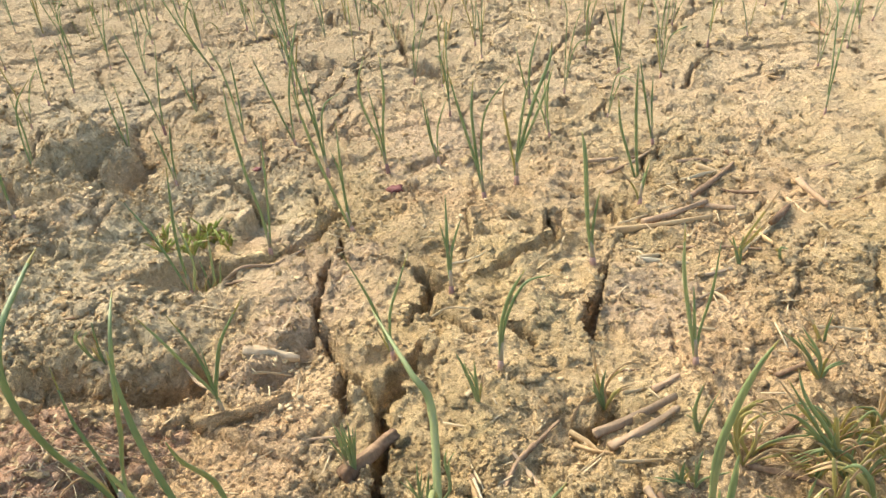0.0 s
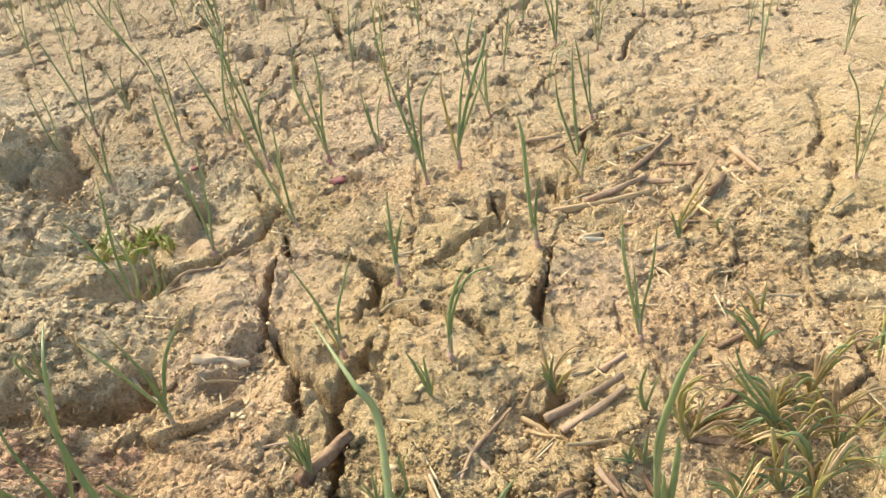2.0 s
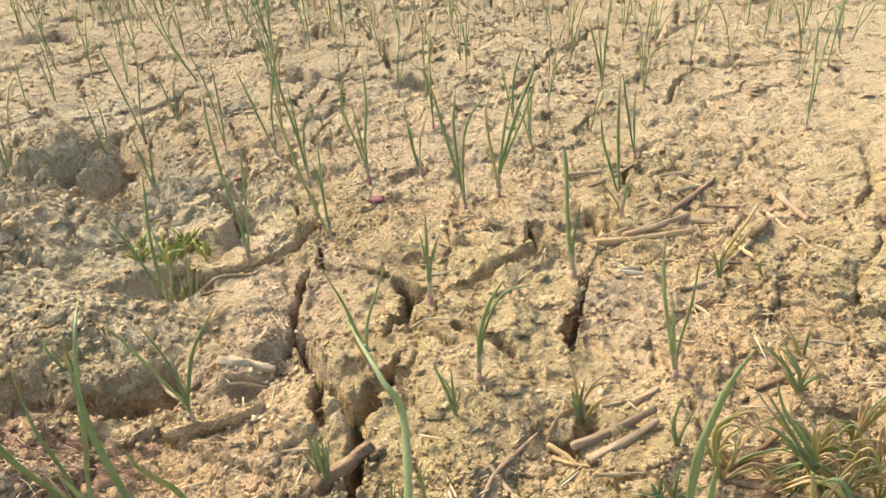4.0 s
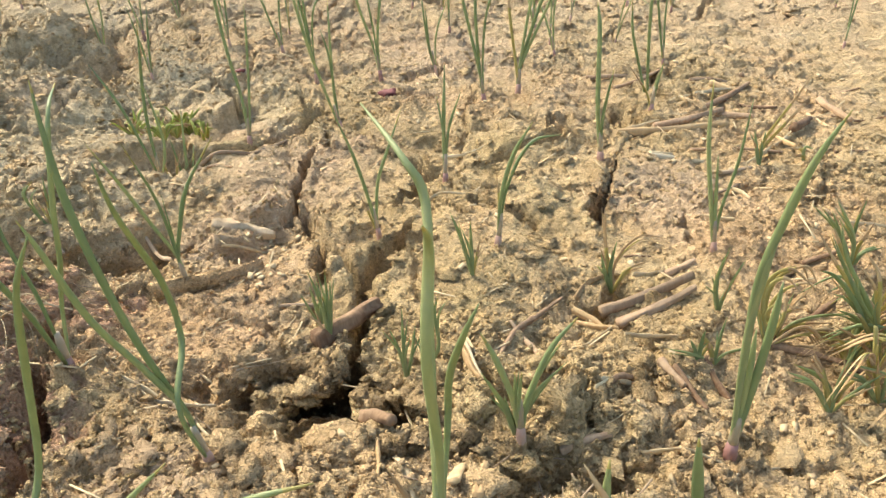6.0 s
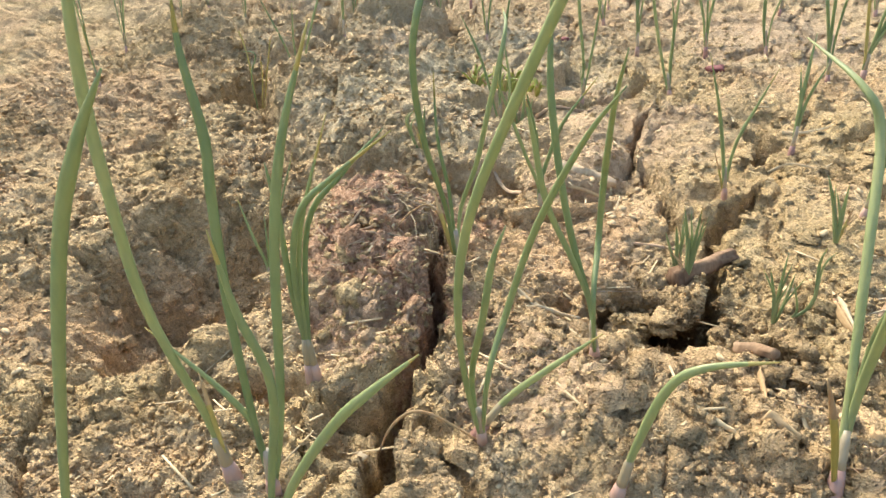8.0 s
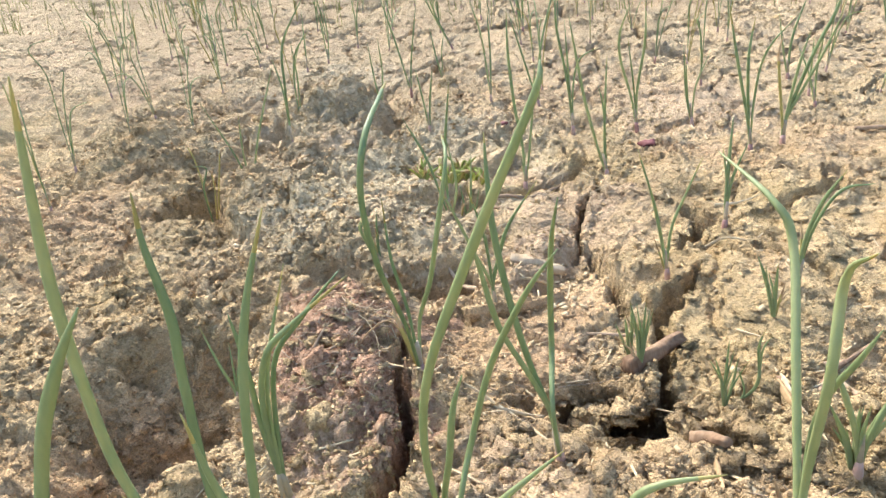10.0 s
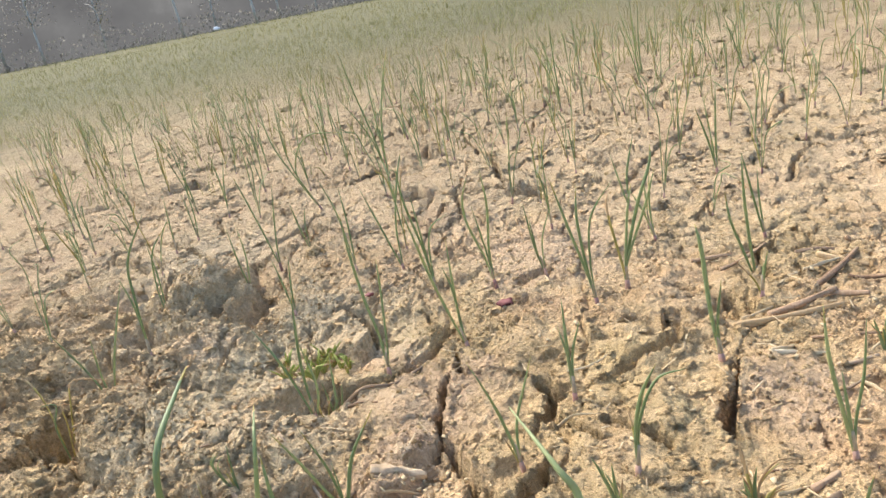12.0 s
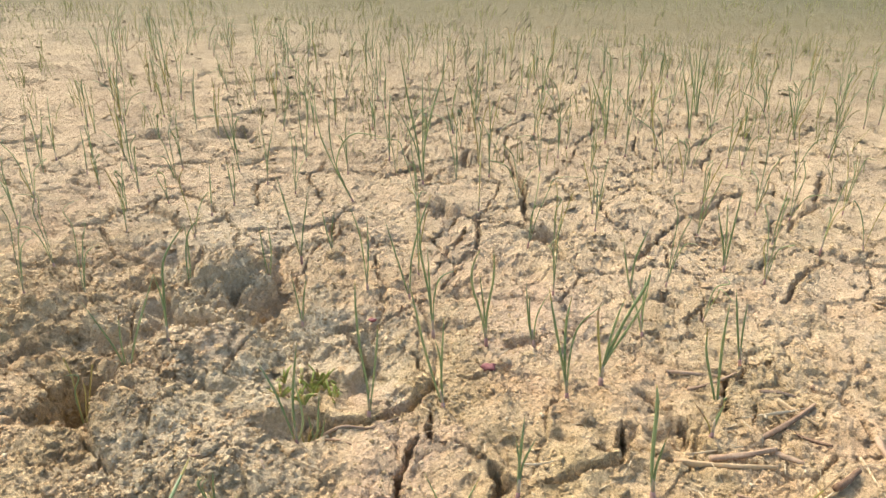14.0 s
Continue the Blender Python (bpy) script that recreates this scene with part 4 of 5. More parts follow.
onion(-0.554, 1.177, 13, [(3, "g", 1, 54, -5, 116), (3, "g", 5, 54, 18, 107)])
onion(0.145, 1.569, 13, [(4, "y", -17, 72, -21, 136)])
onion(0.103, 0.874, 13, [(3, "g", -1, 33, -2, 64)])
tuft(0.091, 0.408, 3, [(3, "y", -5, 21, -12, 56), (3, "g", -3, 17, -2, 37), (3, "y", 4, 8, 10, 17, 20, 21), (3, "g", -6, 14, -9, 26), (2, "d", 0, 21, 11, 38, 28, 36)])
tuft(0.007, 0.403, 3, [(3, "g", -6, 22, -13, 41), (3, "g", -1, 16, -2, 38), (2, "y", 2, 12, 4, 24)])
tuft(-0.071, 0.355, 3, [(2.5, "g", -2, 23, -7, 48), (2.5, "g", 1, 19, 2, 48), (2.5, "g", 2, 15, 4, 41), (2, "d", -4, 10, -11, 17)])
tuft(0.161, 0.350, 3, [(3, "y", -8, 34, 3, 45, 17, 35), (2.5, "d", 19, 11, 43, -16), (2.5, "y", 5, 17, 4, 31), (2.2, "d", 15, -5, 32, -2, 45, -14), (2.2, "d", 15, -13, 31, -23), (2.5, "g", -9, 21, -15, 35), (2.2, "d", 17, 6, 33, 7, 46, -7)])
tuft(0.220, 0.343, 3, [(3, "g", -18, 30, -48, 79), (3, "g", -16, 34, -34, 62, -41, 82), (2.5, "y", -24, 40, -41, 62, -54, 80), (3, "g", -27, 40, -44, 59, -54, 64), (3, "y", -11, 25, -21, 56, -35, 74), (2.5, "g", -1, 24, 1, 41), (2.5, "d", -19, 17, -34, 27)])
tuft(0.174, 0.302, 3, [(3, "g", -13, 17, -26, 23), (3, "g", -1, 20, 1, 37), (3, "y", -8, 20, -16, 35), (3, "g", 7, 10, 19, 22)])
tuft(0.200, 0.308, 3, [(3, "g", -13, 16, -27, 24), (3, "g", -1, 19, -3, 37), (3, "g", 7, 9, 16, 22), (3, "y", -8, 20, -17, 34)])
tuft(0.130, 0.337, 3, [(3, "y", -5, 12, -15, 23), (2.5, "g", 0, 12, 2, 28), (2.5, "g", 5, 6, 19, 12), (2.5, "g", -10, 5, -27, 10)])
tuft(0.251, 0.449, 3, [(3, "y", -11, 21, -20, 36), (2.5, "g", -2, 15, -2, 35)])
tuft(0.169, 0.358, 3, [(3, "g", 1, 12, 4, 27), (2.5, "y", 1, 16, 11, 19), (3, "y", -10, 20, -7, 38, 6, 44, 14, 34), (3, "g", 7, 8, 21, 13, 42, 13), (2.5, "d", 4, 20, 12, 30)])
tuft(0.122, 0.337, 3, [(3, "g", -3, 6, -6, 12), (3, "g", -1, 10, -1, 21), (2, "y", 2, 6, 5, 13)])
tuft(0.141, 0.371, 3, [(3, "g", -5, 20, -3, 44), (3, "g", 1, 10, 6, 34), (2, "g", -3, 12, -8, 24)])
tuft(0.224, 0.547, 3, [(3, "g", -6, 16, -11, 30), (3, "y", -1, 19, 13, 50, 24, 75), (3, "g", -1, 14, -1, 28)])
tuft(0.256, 0.545, 3, [(3, "y", -4, 12, -16, 14), (3, "g", -3, 14, 4, 13)])
tuft(0.230, 0.410, 3, [(3, "g", -12, 20, -29, 40), (3, "g", -5, 20, -20, 43), (3, "y", 0, 12, 5, 31), (4, "g", 4, 8, 13, 12), (3, "y", -10, 12, -20, 28)])
tuft(0.221, 0.359, 3, [(3, "g", -11, 16, -25, 24), (3, "g", -6, 20, -8, 38), (3, "y", 0, 20, 5, 34), (3, "g", -14, 1, -33, -10), (3, "g", -4, -3, -18, -18)])
tuft(0.183, 0.314, 3, [(3, "g", -11, 14, -26, 22), (3, "g", -1, 18, 0, 35), (3, "y", 3, 10, 14, 21), (3, "g", -4, -4, -20, -11)])
tuft(-0.077, 0.365, 18, [(2.5, "g", -2, 16, -4, 28), (2.5, "g", 1, 15, 0, 30), (2, "g", -5, 12, -9, 23)])
tuft(-0.027, 0.321, 18, [(2.2, "g", -3, 16, -8, 33), (2.2, "g", -1, 19, -1, 42), (2, "g", 3, 12, 6, 29), (2.2, "g", 16, 11, 15, 35, 17, 44)])
tuft(0.024, 0.278, 18, [(3.5, "g", -6, 17, -18, 41), (3, "g", -1, 17, -2, 35), (4, "g", 3, 10, 8, 28, 20, 45)])
tuft(-0.236, 0.584, 18, [(2, "y", -4, 21, -6, 41), (2, "y", 3, 21, 9, 40), (2, "g", 6, 16, 16, 30), (2, "y", -9, 11, -16, 22)])
tuft(-0.268, 0.459, 19, [(2.5, "g", -8, 15, -11, 31, -4, 40), (3, "g", 0, 19, 2, 42), (2.5, "y", -3, 15, -8, 29)])
tuft(-0.178, 0.624, 19, [(2, "g", -3, 16, -1, 33)])

# ---- litter ----
stick("twig", 15, -0.078, 0.352, -0.047, 0.384)
stick("root", 10, 0.079, 0.379, 0.134, 0.398)
stick("twig", 8, 0.087, 0.368, 0.134, 0.391)
stick("bark", 7, 0.064, 0.384, 0.075, 0.375, 0.084, 0.364)
stick("bark", 6, 0.066, 0.376, 0.075, 0.368, 0.085, 0.360)
stick("bark", 6.5, 0.066, 0.393, 0.075, 0.405, 0.086, 0.413)
stick("straw", 5, 0.063, 0.305, 0.073, 0.312, 0.083, 0.318)
stick("twig", 4, 0.018, 0.336, 0.038, 0.366, 0.058, 0.391)
stick("twig", 5, 0.001, 0.342, 0.007, 0.323, 0.013, 0.304)
stick("twig", 5, 0.106, 0.328, 0.111, 0.315, 0.116, 0.302)
stick("straw", 5, 0.154, 0.481, 0.164, 0.471, 0.179, 0.463)
stick("straw", 6, 0.193, 0.514, 0.197, 0.505, 0.201, 0.497)
stick("straw", 4, 0.103, 0.412, 0.123, 0.419, 0.144, 0.425)
stick("straw", 4, 0.086, 0.351, 0.109, 0.354, 0.131, 0.357)
stick("straw", 6, -0.028, 0.264, -0.022, 0.250, -0.017, 0.236)
stick("bark", 5, -0.036, 0.267, -0.034, 0.251, -0.034, 0.235)
stick("twig", 10, -0.044, 0.288, -0.037, 0.283, -0.030, 0.275)
stick("bark", 9, -0.000, 0.335, 0.004, 0.323, 0.009, 0.312)
stick("bark", 16, 0.006, 0.238, 0.007, 0.250, 0.010, 0.262)
stick("bark", 9, -0.004, 0.243, -0.002, 0.252, 0.000, 0.261)
stick("straw", 5, 0.001, 0.351, 0.007, 0.330, 0.012, 0.313)
stick("twig", 5, 0.041, 0.332, 0.034, 0.347, 0.026, 0.356)
stick("straw", 4, -0.229, 0.599, -0.218, 0.597, -0.209, 0.604)
stick("bark", 10, 0.130, 0.610, 0.224, 0.621)
stick("bark", 7, 0.254, 0.615, 0.256, 0.564)
stick("twig", 8, 0.216, 0.665, 0.283, 0.742)
stick("straw", 6, 0.310, 0.668, 0.318, 0.598)
stick("straw", 6, 0.214, 0.546, 0.286, 0.619)
stick("bark", 7, 0.243, 0.737, 0.281, 0.710)
stick("straw", 6, 0.142, 0.554, 0.184, 0.551)
stick("straw", 9, 0.144, 0.557, 0.169, 0.572)
stick("caked", 17, -0.185, 0.405, -0.154, 0.411, -0.122, 0.423)
stick("root", 4.5, -0.223, 0.593, -0.198, 0.592, -0.172, 0.603, -0.143, 0.627)
stick("twig", 9, 0.334, 0.701, 0.337, 0.644)
stick("twig", 10, 0.268, 0.600, 0.299, 0.639)
stick("twig", 5, 0.062, 0.304, 0.084, 0.321)
stick("twig", 6, 0.044, 0.278, 0.069, 0.288)
stick("twig", 5, 0.040, 0.370, 0.020, 0.334)
stick("straw", 7, 0.002, 0.335, 0.012, 0.311)
stick("pulp", 13, -0.168, 0.470, -0.150, 0.472, -0.126, 0.470)
stick("root", 5, -0.252, 0.515, -0.211, 0.468, -0.189, 0.444)
stick("root", 2.2, -0.255, 0.297, -0.250, 0.320, -0.253, 0.370)
stick("root", 2.2, -0.255, 0.307, -0.239, 0.309, -0.227, 0.337)
stick("straw", 2, -0.308, 0.382, -0.296, 0.394, -0.281, 0.407)
stick("root", 2.2, -0.258, 0.309, -0.236, 0.303, -0.221, 0.311)
stick("straw", 2, -0.230, 0.313, -0.226, 0.351, -0.209, 0.359)
stick("root", 2.2, -0.214, 0.298, -0.201, 0.313, -0.187, 0.314)
stick("straw", 2, -0.236, 0.286, -0.231, 0.299, -0.214, 0.308)
stick("root", 6, -0.278, 0.462, -0.256, 0.440)
stick("bark", 9, -0.036, 0.229, -0.023, 0.225)
stick("straw", 4, -0.065, 0.231, -0.044, 0.221, -0.020, 0.221)
stick("straw", 4, -0.118, 0.231, -0.095, 0.211)
stick("straw", 4, -0.173, 0.323, -0.148, 0.307, -0.121, 0.311)
stick("straw", 4, -0.171, 0.319, -0.138, 0.305, -0.113, 0.281)
stick("straw", 3, -0.114, 0.232, -0.102, 0.215)
stick("twig", 6, -0.082, 0.445, -0.088, 0.425)
stick("twig", 7, 0.125, 0.417, 0.144, 0.427)
stick("twig", 5, 0.125, 0.338, 0.133, 0.316)
stick("twig", 8, 0.552, 1.201, 0.546, 1.130)
stick("straw", 4.5, 0.066, 0.309, 0.078, 0.318, 0.092, 0.326)
stick("straw", 2.5, 0.048, 0.285, 0.062, 0.290, 0.076, 0.296)
stick("straw", 3.5, 0.082, 0.281, 0.098, 0.275, 0.114, 0.270)
stick("straw", 4, 0.117, 0.263, 0.126, 0.268, 0.140, 0.272)
stick("straw", 3.5, 0.107, 0.340, 0.115, 0.327, 0.125, 0.313)
stick("twig", 8, 0.220, 0.644, 0.247, 0.629)
stick("twig", 9, 0.162, 0.621, 0.225, 0.642)
stick("twig", 6, 0.100, 0.332, 0.108, 0.315)

for x, y, s in ((-0.070, 0.731, 0.0068), (-0.231, 0.792, 0.0042), (0.165, 0.427, 0.0036), (0.034, 0.418, 0.0032)):
    bm = bmesh.new()
    bmesh.ops.create_uvsphere(bm, u_segments=14, v_segments=9, radius=s)
    for v in bm.verts:
        v.co.x *= 1.25
        v.co.z *= 0.55
        v.co *= 1 + 0.6 * noise.noise(v.co * 260 + Vector((x, y, 0)) * 50)
    bulb = part("onion_scrap", bm, RED, None)
    bulb.location = (x, y, ground_z(x, y) + 0.1 * s)
    tagged(bulb, "torn scrap of red onion skin on the soil", "onion skin", "litter on the soil")

# a patch of low yellow-green weed
for k in range(16):
    a = rnd.uniform(0, 6.28)
    r = 0.044 * math.sqrt(rnd.random())
    leaves = [(rnd.uniform(2.6, 4.2), rnd.choice("wwyw"), u * 0.5, rnd.uniform(5, 11), u, rnd.uniform(5, 17)) for u in (-15, -8, 3, 9, 16)]
    tuft(-0.262 + r * math.cos(a), 0.638 + 0.8 * r * math.sin(a), rnd.uniform(0, 180), leaves)

for x, y, s in ((0.054, 0.366, 0.010), (-0.079, 0.258, 0.012), (-0.056, 0.275, 0.014), (0.008, 0.247, 0.013), (-0.057, 0.286, 0.010), (0.005, 0.294, 0.009),
                (-0.096, 0.300, 0.009), (0.028, 0.270, 0.008), (-0.030, 0.236, 0.010), (-0.130, 0.270, 0.009), (-0.320, 0.420, 0.014), (-0.300, 0.300, 0.012),
                (-0.095, 0.326, 0.011), (-0.078, 0.324, 0.009), (-0.112, 0.324, 0.010), (-0.060, 0.324, 0.008), (-0.102, 0.308, 0.007), (-0.046, 0.314, 0.009),
                (0.040, 0.655, 0.012), (0.115, 0.620, 0.011)):
    clod(x, y, s)
for k in range(24):
    clod(rnd.uniform(-0.72, -0.30), rnd.uniform(0.22, 0.95), rnd.uniform(0.005, 0.013), rnd.uniform(0.6, 0.9))
for k in range(80):
    x, y = rnd.uniform(-0.75, 0.6), rnd.uniform(0.14, 1.7)
    if roughness(np.array([x]), np.array([y]))[0] > 0.55:
        clod(x, y, rnd.uniform(0.005, 0.011), rnd.uniform(0.6, 0.9))


# short twigs and grass where the bed meets the path
for k in range(26):
    x, y, a, l = rnd.uniform(0.13, 0.42), rnd.uniform(0.28, 0.80), rnd.uniform(-0.5, 0.9), rnd.uniform(0.012, 0.035)
    stick(rnd.choice(("twig", "twig", "straw", "root")), rnd.uniform(2.5, 7), x - l * math.cos(a), y - l * math.sin(a), x + l * math.cos(a), y + l * math.sin(a))
for k in range(17):
    x, y = rnd.uniform(0.19, 0.34), rnd.uniform(0.24, 0.42)
    tuft(x, y, rnd.uniform(-40, 60), [(rnd.uniform(2, 3.4), rnd.choice("ggyyd"), u * 0.35, rnd.uniform(14, 26), u, rnd.uniform(20, 38), u * 1.7, rnd.uniform(4, 30)) for u in (-24, -14, 4, 16, 28)])
for k in range(10):
    x, y, a, l = rnd.uniform(-0.35, 0.12), rnd.uniform(0.25, 0.75), rnd.uniform(-0.4, 0.7), rnd.uniform(0.01, 0.03)
    stick(rnd.choice(("twig", "straw")), rnd.uniform(2, 4.5), x - l * math.cos(a), y - l * math.sin(a), x + l * math.cos(a), y + l * math.sin(a))


def scatter_mesh(name, verts, faces, mats, kind_label, category):
    me = bpy.data.meshes.new(name)
    me.vertices.add(len(verts))
    me.vertices.foreach_set("co", verts.astype(np.float32).ravel())
    me.loops.add(faces.size)
    me.polygons.add(len(faces))
    me.loops.foreach_set("vertex_index", faces.astype(np.int32).ravel())
    me.polygons.foreach_set("loop_start", np.arange(0, faces.size, faces.shape[1], dtype=np.int32))
    me.update(calc_edges=True)
    me.validate()
    me.materials.append(mats)
    return tagged(new(name, me), kind_label, category, kind="stuff")


gen = np.random.default_rng(11)


def turns(n, tilt):
    a, t, r = gen.uniform(0, 2 * np.pi, n), gen.normal(0, tilt, n), gen.normal(0, tilt, n)
    ca, sa, ct, st, cr, sr = np.cos(a), np.sin(a), np.cos(t), np.sin(t), np.cos(r), np.sin(r)
    one, nil = np.ones(n), np.zeros(n)
    z = np.stack([ca, -sa, nil, sa, ca, nil, nil, nil, one], 1).reshape(-1, 3, 3)
    xr = np.stack([one, nil, nil, nil, ct, -st, nil, st, ct], 1).reshape(-1, 3, 3)
    yr = np.stack([cr, nil, sr, nil, one, nil, -sr, nil, cr], 1).reshape(-1, 3, 3)
    return z @ xr @ yr


def many(name, shape_v, shape_f, xy, sizes, sink, tilt, mat, label, category, jitter=0.0):
    n = len(xy)
    z = height(xy[:, 0], xy[:, 1])
    v = shape_v[None] * sizes[:, None, :]
    if jitter:
        v = v * (1 + gen.uniform(-jitter, jitter, (n, len(shape_v), 1)))
    v = np.einsum("nij,nkj->nki", turns(n, tilt), v)
    v = v + np.stack([xy[:, 0], xy[:, 1], z + sink * sizes[:, 2]], 1)[:, None]
    f = (shape_f[None] + (np.arange(n) * len(shape_v))[:, None, None]).reshape(-1, shape_f.shape[1])
    return scatter_mesh(name, v.reshape(-1, 3), f, mat, label, category)


box_v = np.array([[sx, sy, sz] for sx in (-1, 1) for sy in (-1, 1) for sz in (-1, 1)], float)
box_f = np.array([[0, 1, 3, 2], [4, 6, 7, 5], [0, 4, 5, 1], [2, 3, 7, 6], [0, 2, 6, 4], [1, 5, 7, 3]])

oct_v = np.array([[1, 0, 0], [0.3, 0.95, 0.1], [-0.9, 0.3, 0], [-0.35, -0.9, 0.1], [0, 0.05, 0.8], [0.1, 0, -0.8]], float)
oct_f = np.array([[0, 1, 4], [1, 2, 4], [2, 3, 4], [3, 0, 4], [1, 0, 5], [2, 1, 5], [3, 2, 5], [0, 3, 5]])
hex_v = np.array([[math.cos(a) * (1 + 0.25 * math.sin(2.3 * a)), math.sin(a), h] for h in (-0.5, 0.5) for a in (0, 1.0, 2.2, 3.1, 4.3, 5.3)])
hex_f = np.array([[0, k, k + 1] for k in range(1, 5)][::-1] + [[6, 6 + k, 7 + k] for k in range(1, 5)] + [[k, (k + 1) % 6, 6 + (k + 1) % 6] for k in range(6)] + [[k, 6 + (k + 1) % 6, 6 + k] for k in range(6)])
for name, count, depth, typical, most, tilt in (("soil_crumbs", 62000, 0.75, 0.00125, 0.0036, 0.5), ("soil_crumbs", 46000, 0.42, 0.0011, 0.0028, 0.5), ("soil_crumbs", 16000, 1.9, 0.0018, 0.0045, 0.5), ("soil_flakes", 9000, 1.3, 0.0030, 0.0062, 0.15)):
    spots = np.stack([gen.uniform(-0.75, 0.60, count), 0.12 + depth * gen.random(count) ** 1.25], 1)
    share = 0.55 * step(-0.1, 0.3, fbm(spots[:, 0], spots[:, 1], 0.10, 2, 301)) if name == "soil_flakes" else 0.06 + 0.94 * roughness(spots[:, 0], spots[:, 1]) ** 1.2
    share = share * (1 - 0.8 * trodden(spots[:, 0], spots[:, 1]))
    spots = spots[gen.random(count) < share]
    size = np.exp(gen.normal(math.log(typical), 0.45, len(spots))).clip(0.0006, most)
    low = 0.28 if name == "soil_flakes" else 0.85
    many(name, *((hex_v, hex_f) if name == "soil_flakes" else (oct_v, oct_f)), spots, size[:, None] * np.array([1.25, 1.0, low]), 0.3 if low > 0.5 else 0.05, tilt, CLOD, "loose angular crumbs of dry clay strewn over the field", "soil", 0.35)
spots = np.stack([gen.uniform(-0.30, 0.6, 1500), 0.12 + 1.7 * gen.random(1500) ** 1.3], 1)
length = gen.uniform(0.003, 0.013, len(spots))
many("straw_bits", box_v, box_f, spots, np.stack([length, gen.uniform(0.0002, 0.0006, len(spots)), gen.uniform(0.0001, 0.0003, len(spots))], 1), 2.5, 0.22, STRAW, "broken bits of straw and root fibre on the soil", "straw")
spots = np.stack([gen.uniform(-0.33, -0.21, 150), gen.uniform(0.28, 0.35, 150)], 1)
many("root_fibres", box_v, box_f, spots, np.stack([gen.uniform(0.003, 0.011, 150), np.full(150, 0.0002), np.full(150, 0.0002)], 1), 3.0, 0.16, ROOT, "dry root fibres in a crumbling lump of dung", "root fibres")


def fibres(count, cx, cy, spread, wide):
    """Bent, thin root fibres that lie over one another in a loose tangle."""
    verts, faces = [], []
    for _ in range(count):
        x, y = gen.normal(cx, spread), gen.normal(cy, spread * 0.6)
        turn, bend, length = gen.uniform(-0.6, 0.6) + (math.pi if gen.random() < 0.5 else 0), gen.normal(0, 0.22), gen.uniform(0.015, 0.045)
        lift, thick = gen.uniform(0.0005, 0.0045), gen.uniform(0.5, 1.1) * wide
        xs, ys = [], []
        for k in range(7):
            xs.append(x)
            ys.append(y)
            x, y, turn = x + length / 6 * math.cos(turn), y + length / 6 * math.sin(turn), turn + bend * 0.6 + gen.normal(0, 0.06)
        zs = height(np.array(xs), np.array(ys))
        zs = 0.35 * zs + 0.65 * np.linspace(zs[0], zs[-1], 7) + lift * np.sin(np.linspace(0.25, math.pi, 7))
        zs = np.maximum(zs, height(np.array(xs), np.array(ys)) + 0.0002)
        base = len(verts)
        for k in range(7):
            w = thick * (1 - 0.08 * k)
            a = math.atan2(ys[min(k + 1, 6)] - ys[max(k - 1, 0)], xs[min(k + 1, 6)] - xs[max(k - 1, 0)])
            sx, sy = -math.sin(a) * w, math.cos(a) * w
            verts += [(xs[k] + sx, ys[k] + sy, zs[k]), (xs[k] - sx, ys[k] - sy, zs[k]), (xs[k], ys[k], zs[k] + 1.6 * w)]
        for k in range(6):
            p, q = base + 3 * k, base + 3 * k + 3
            faces += [(p + i, p + (i + 1) % 3, q + (i + 1) % 3, q + i) for i in range(3)]
    return np.array(verts), np.array(faces)


for count, cx, cy, spread, wide, mat in ((110, -0.240, 0.372, 0.026, 0.00028, ROOT), (26, -0.225, 0.352, 0.020, 0.00040, STRAW), (22, -0.150, 0.318, 0.024, 0.00035, ROOT)):
    scatter_mesh("root_fibres", *fibres(count, cx, cy, spread, wide), mat, "tangle of dry reddish root fibres on crumbling dung", "root fibres")

spots = np.stack([gen.uniform(-0.6, 0.5, 700), 0.15 + 1.2 * gen.random(700) ** 1.2], 1)
heap = np.stack([gen.normal(0.026, 0.022, 90), gen.normal(0.232, 0.015, 90)], 1)
many("dead_roots", box_v, box_f, heap, np.stack([gen.uniform(0.003, 0.010, 90), gen.uniform(0.0002, 0.0005, 90), gen.uniform(0.0002, 0.0004, 90)], 1), 1.0, 0.30, ROOT, "small heap of broken straw and dead roots", "straw")
spots[:40] = np.stack([gen.normal(-0.128, 0.010, 40), gen.normal(0.470, 0.006, 40)], 1)
spots[40:58] = np.stack([gen.normal(-0.126, 0.012, 18), gen.normal(0.412, 0.012, 18)], 1)
big = gen.uniform(0.0008, 0.0024, 700)
many("pale_chips", box_v, box_f, spots, np.stack([big, big * 0.7, big * 0.3], 1), 1.5, 0.3, STRAW, "pale chips of husk and straw strewn over the soil", "chips", 0.3)

for count, y0, y1, typical in ((8000, 0.9, 1.9, 0.0022), (3000, 1.9, 3.0, 0.0030)):
    y = np.sqrt(gen.uniform(y0 ** 2, y1 ** 2, count))
    spots = np.stack([gen.uniform(-1.05, 0.75, count) * (y + 0.2), y], 1)
    size = np.exp(gen.normal(math.log(typical), 0.5, count)).clip(0.002, 3.0 * typical)
    many("soil_crumbs", oct_v, oct_f, spots, size[:, None] * np.array([1.5, 1.2, 0.5]), 0.1, 0.3, SOIL, "loose clods of dry clay strewn over the far field", "soil", 0.35)

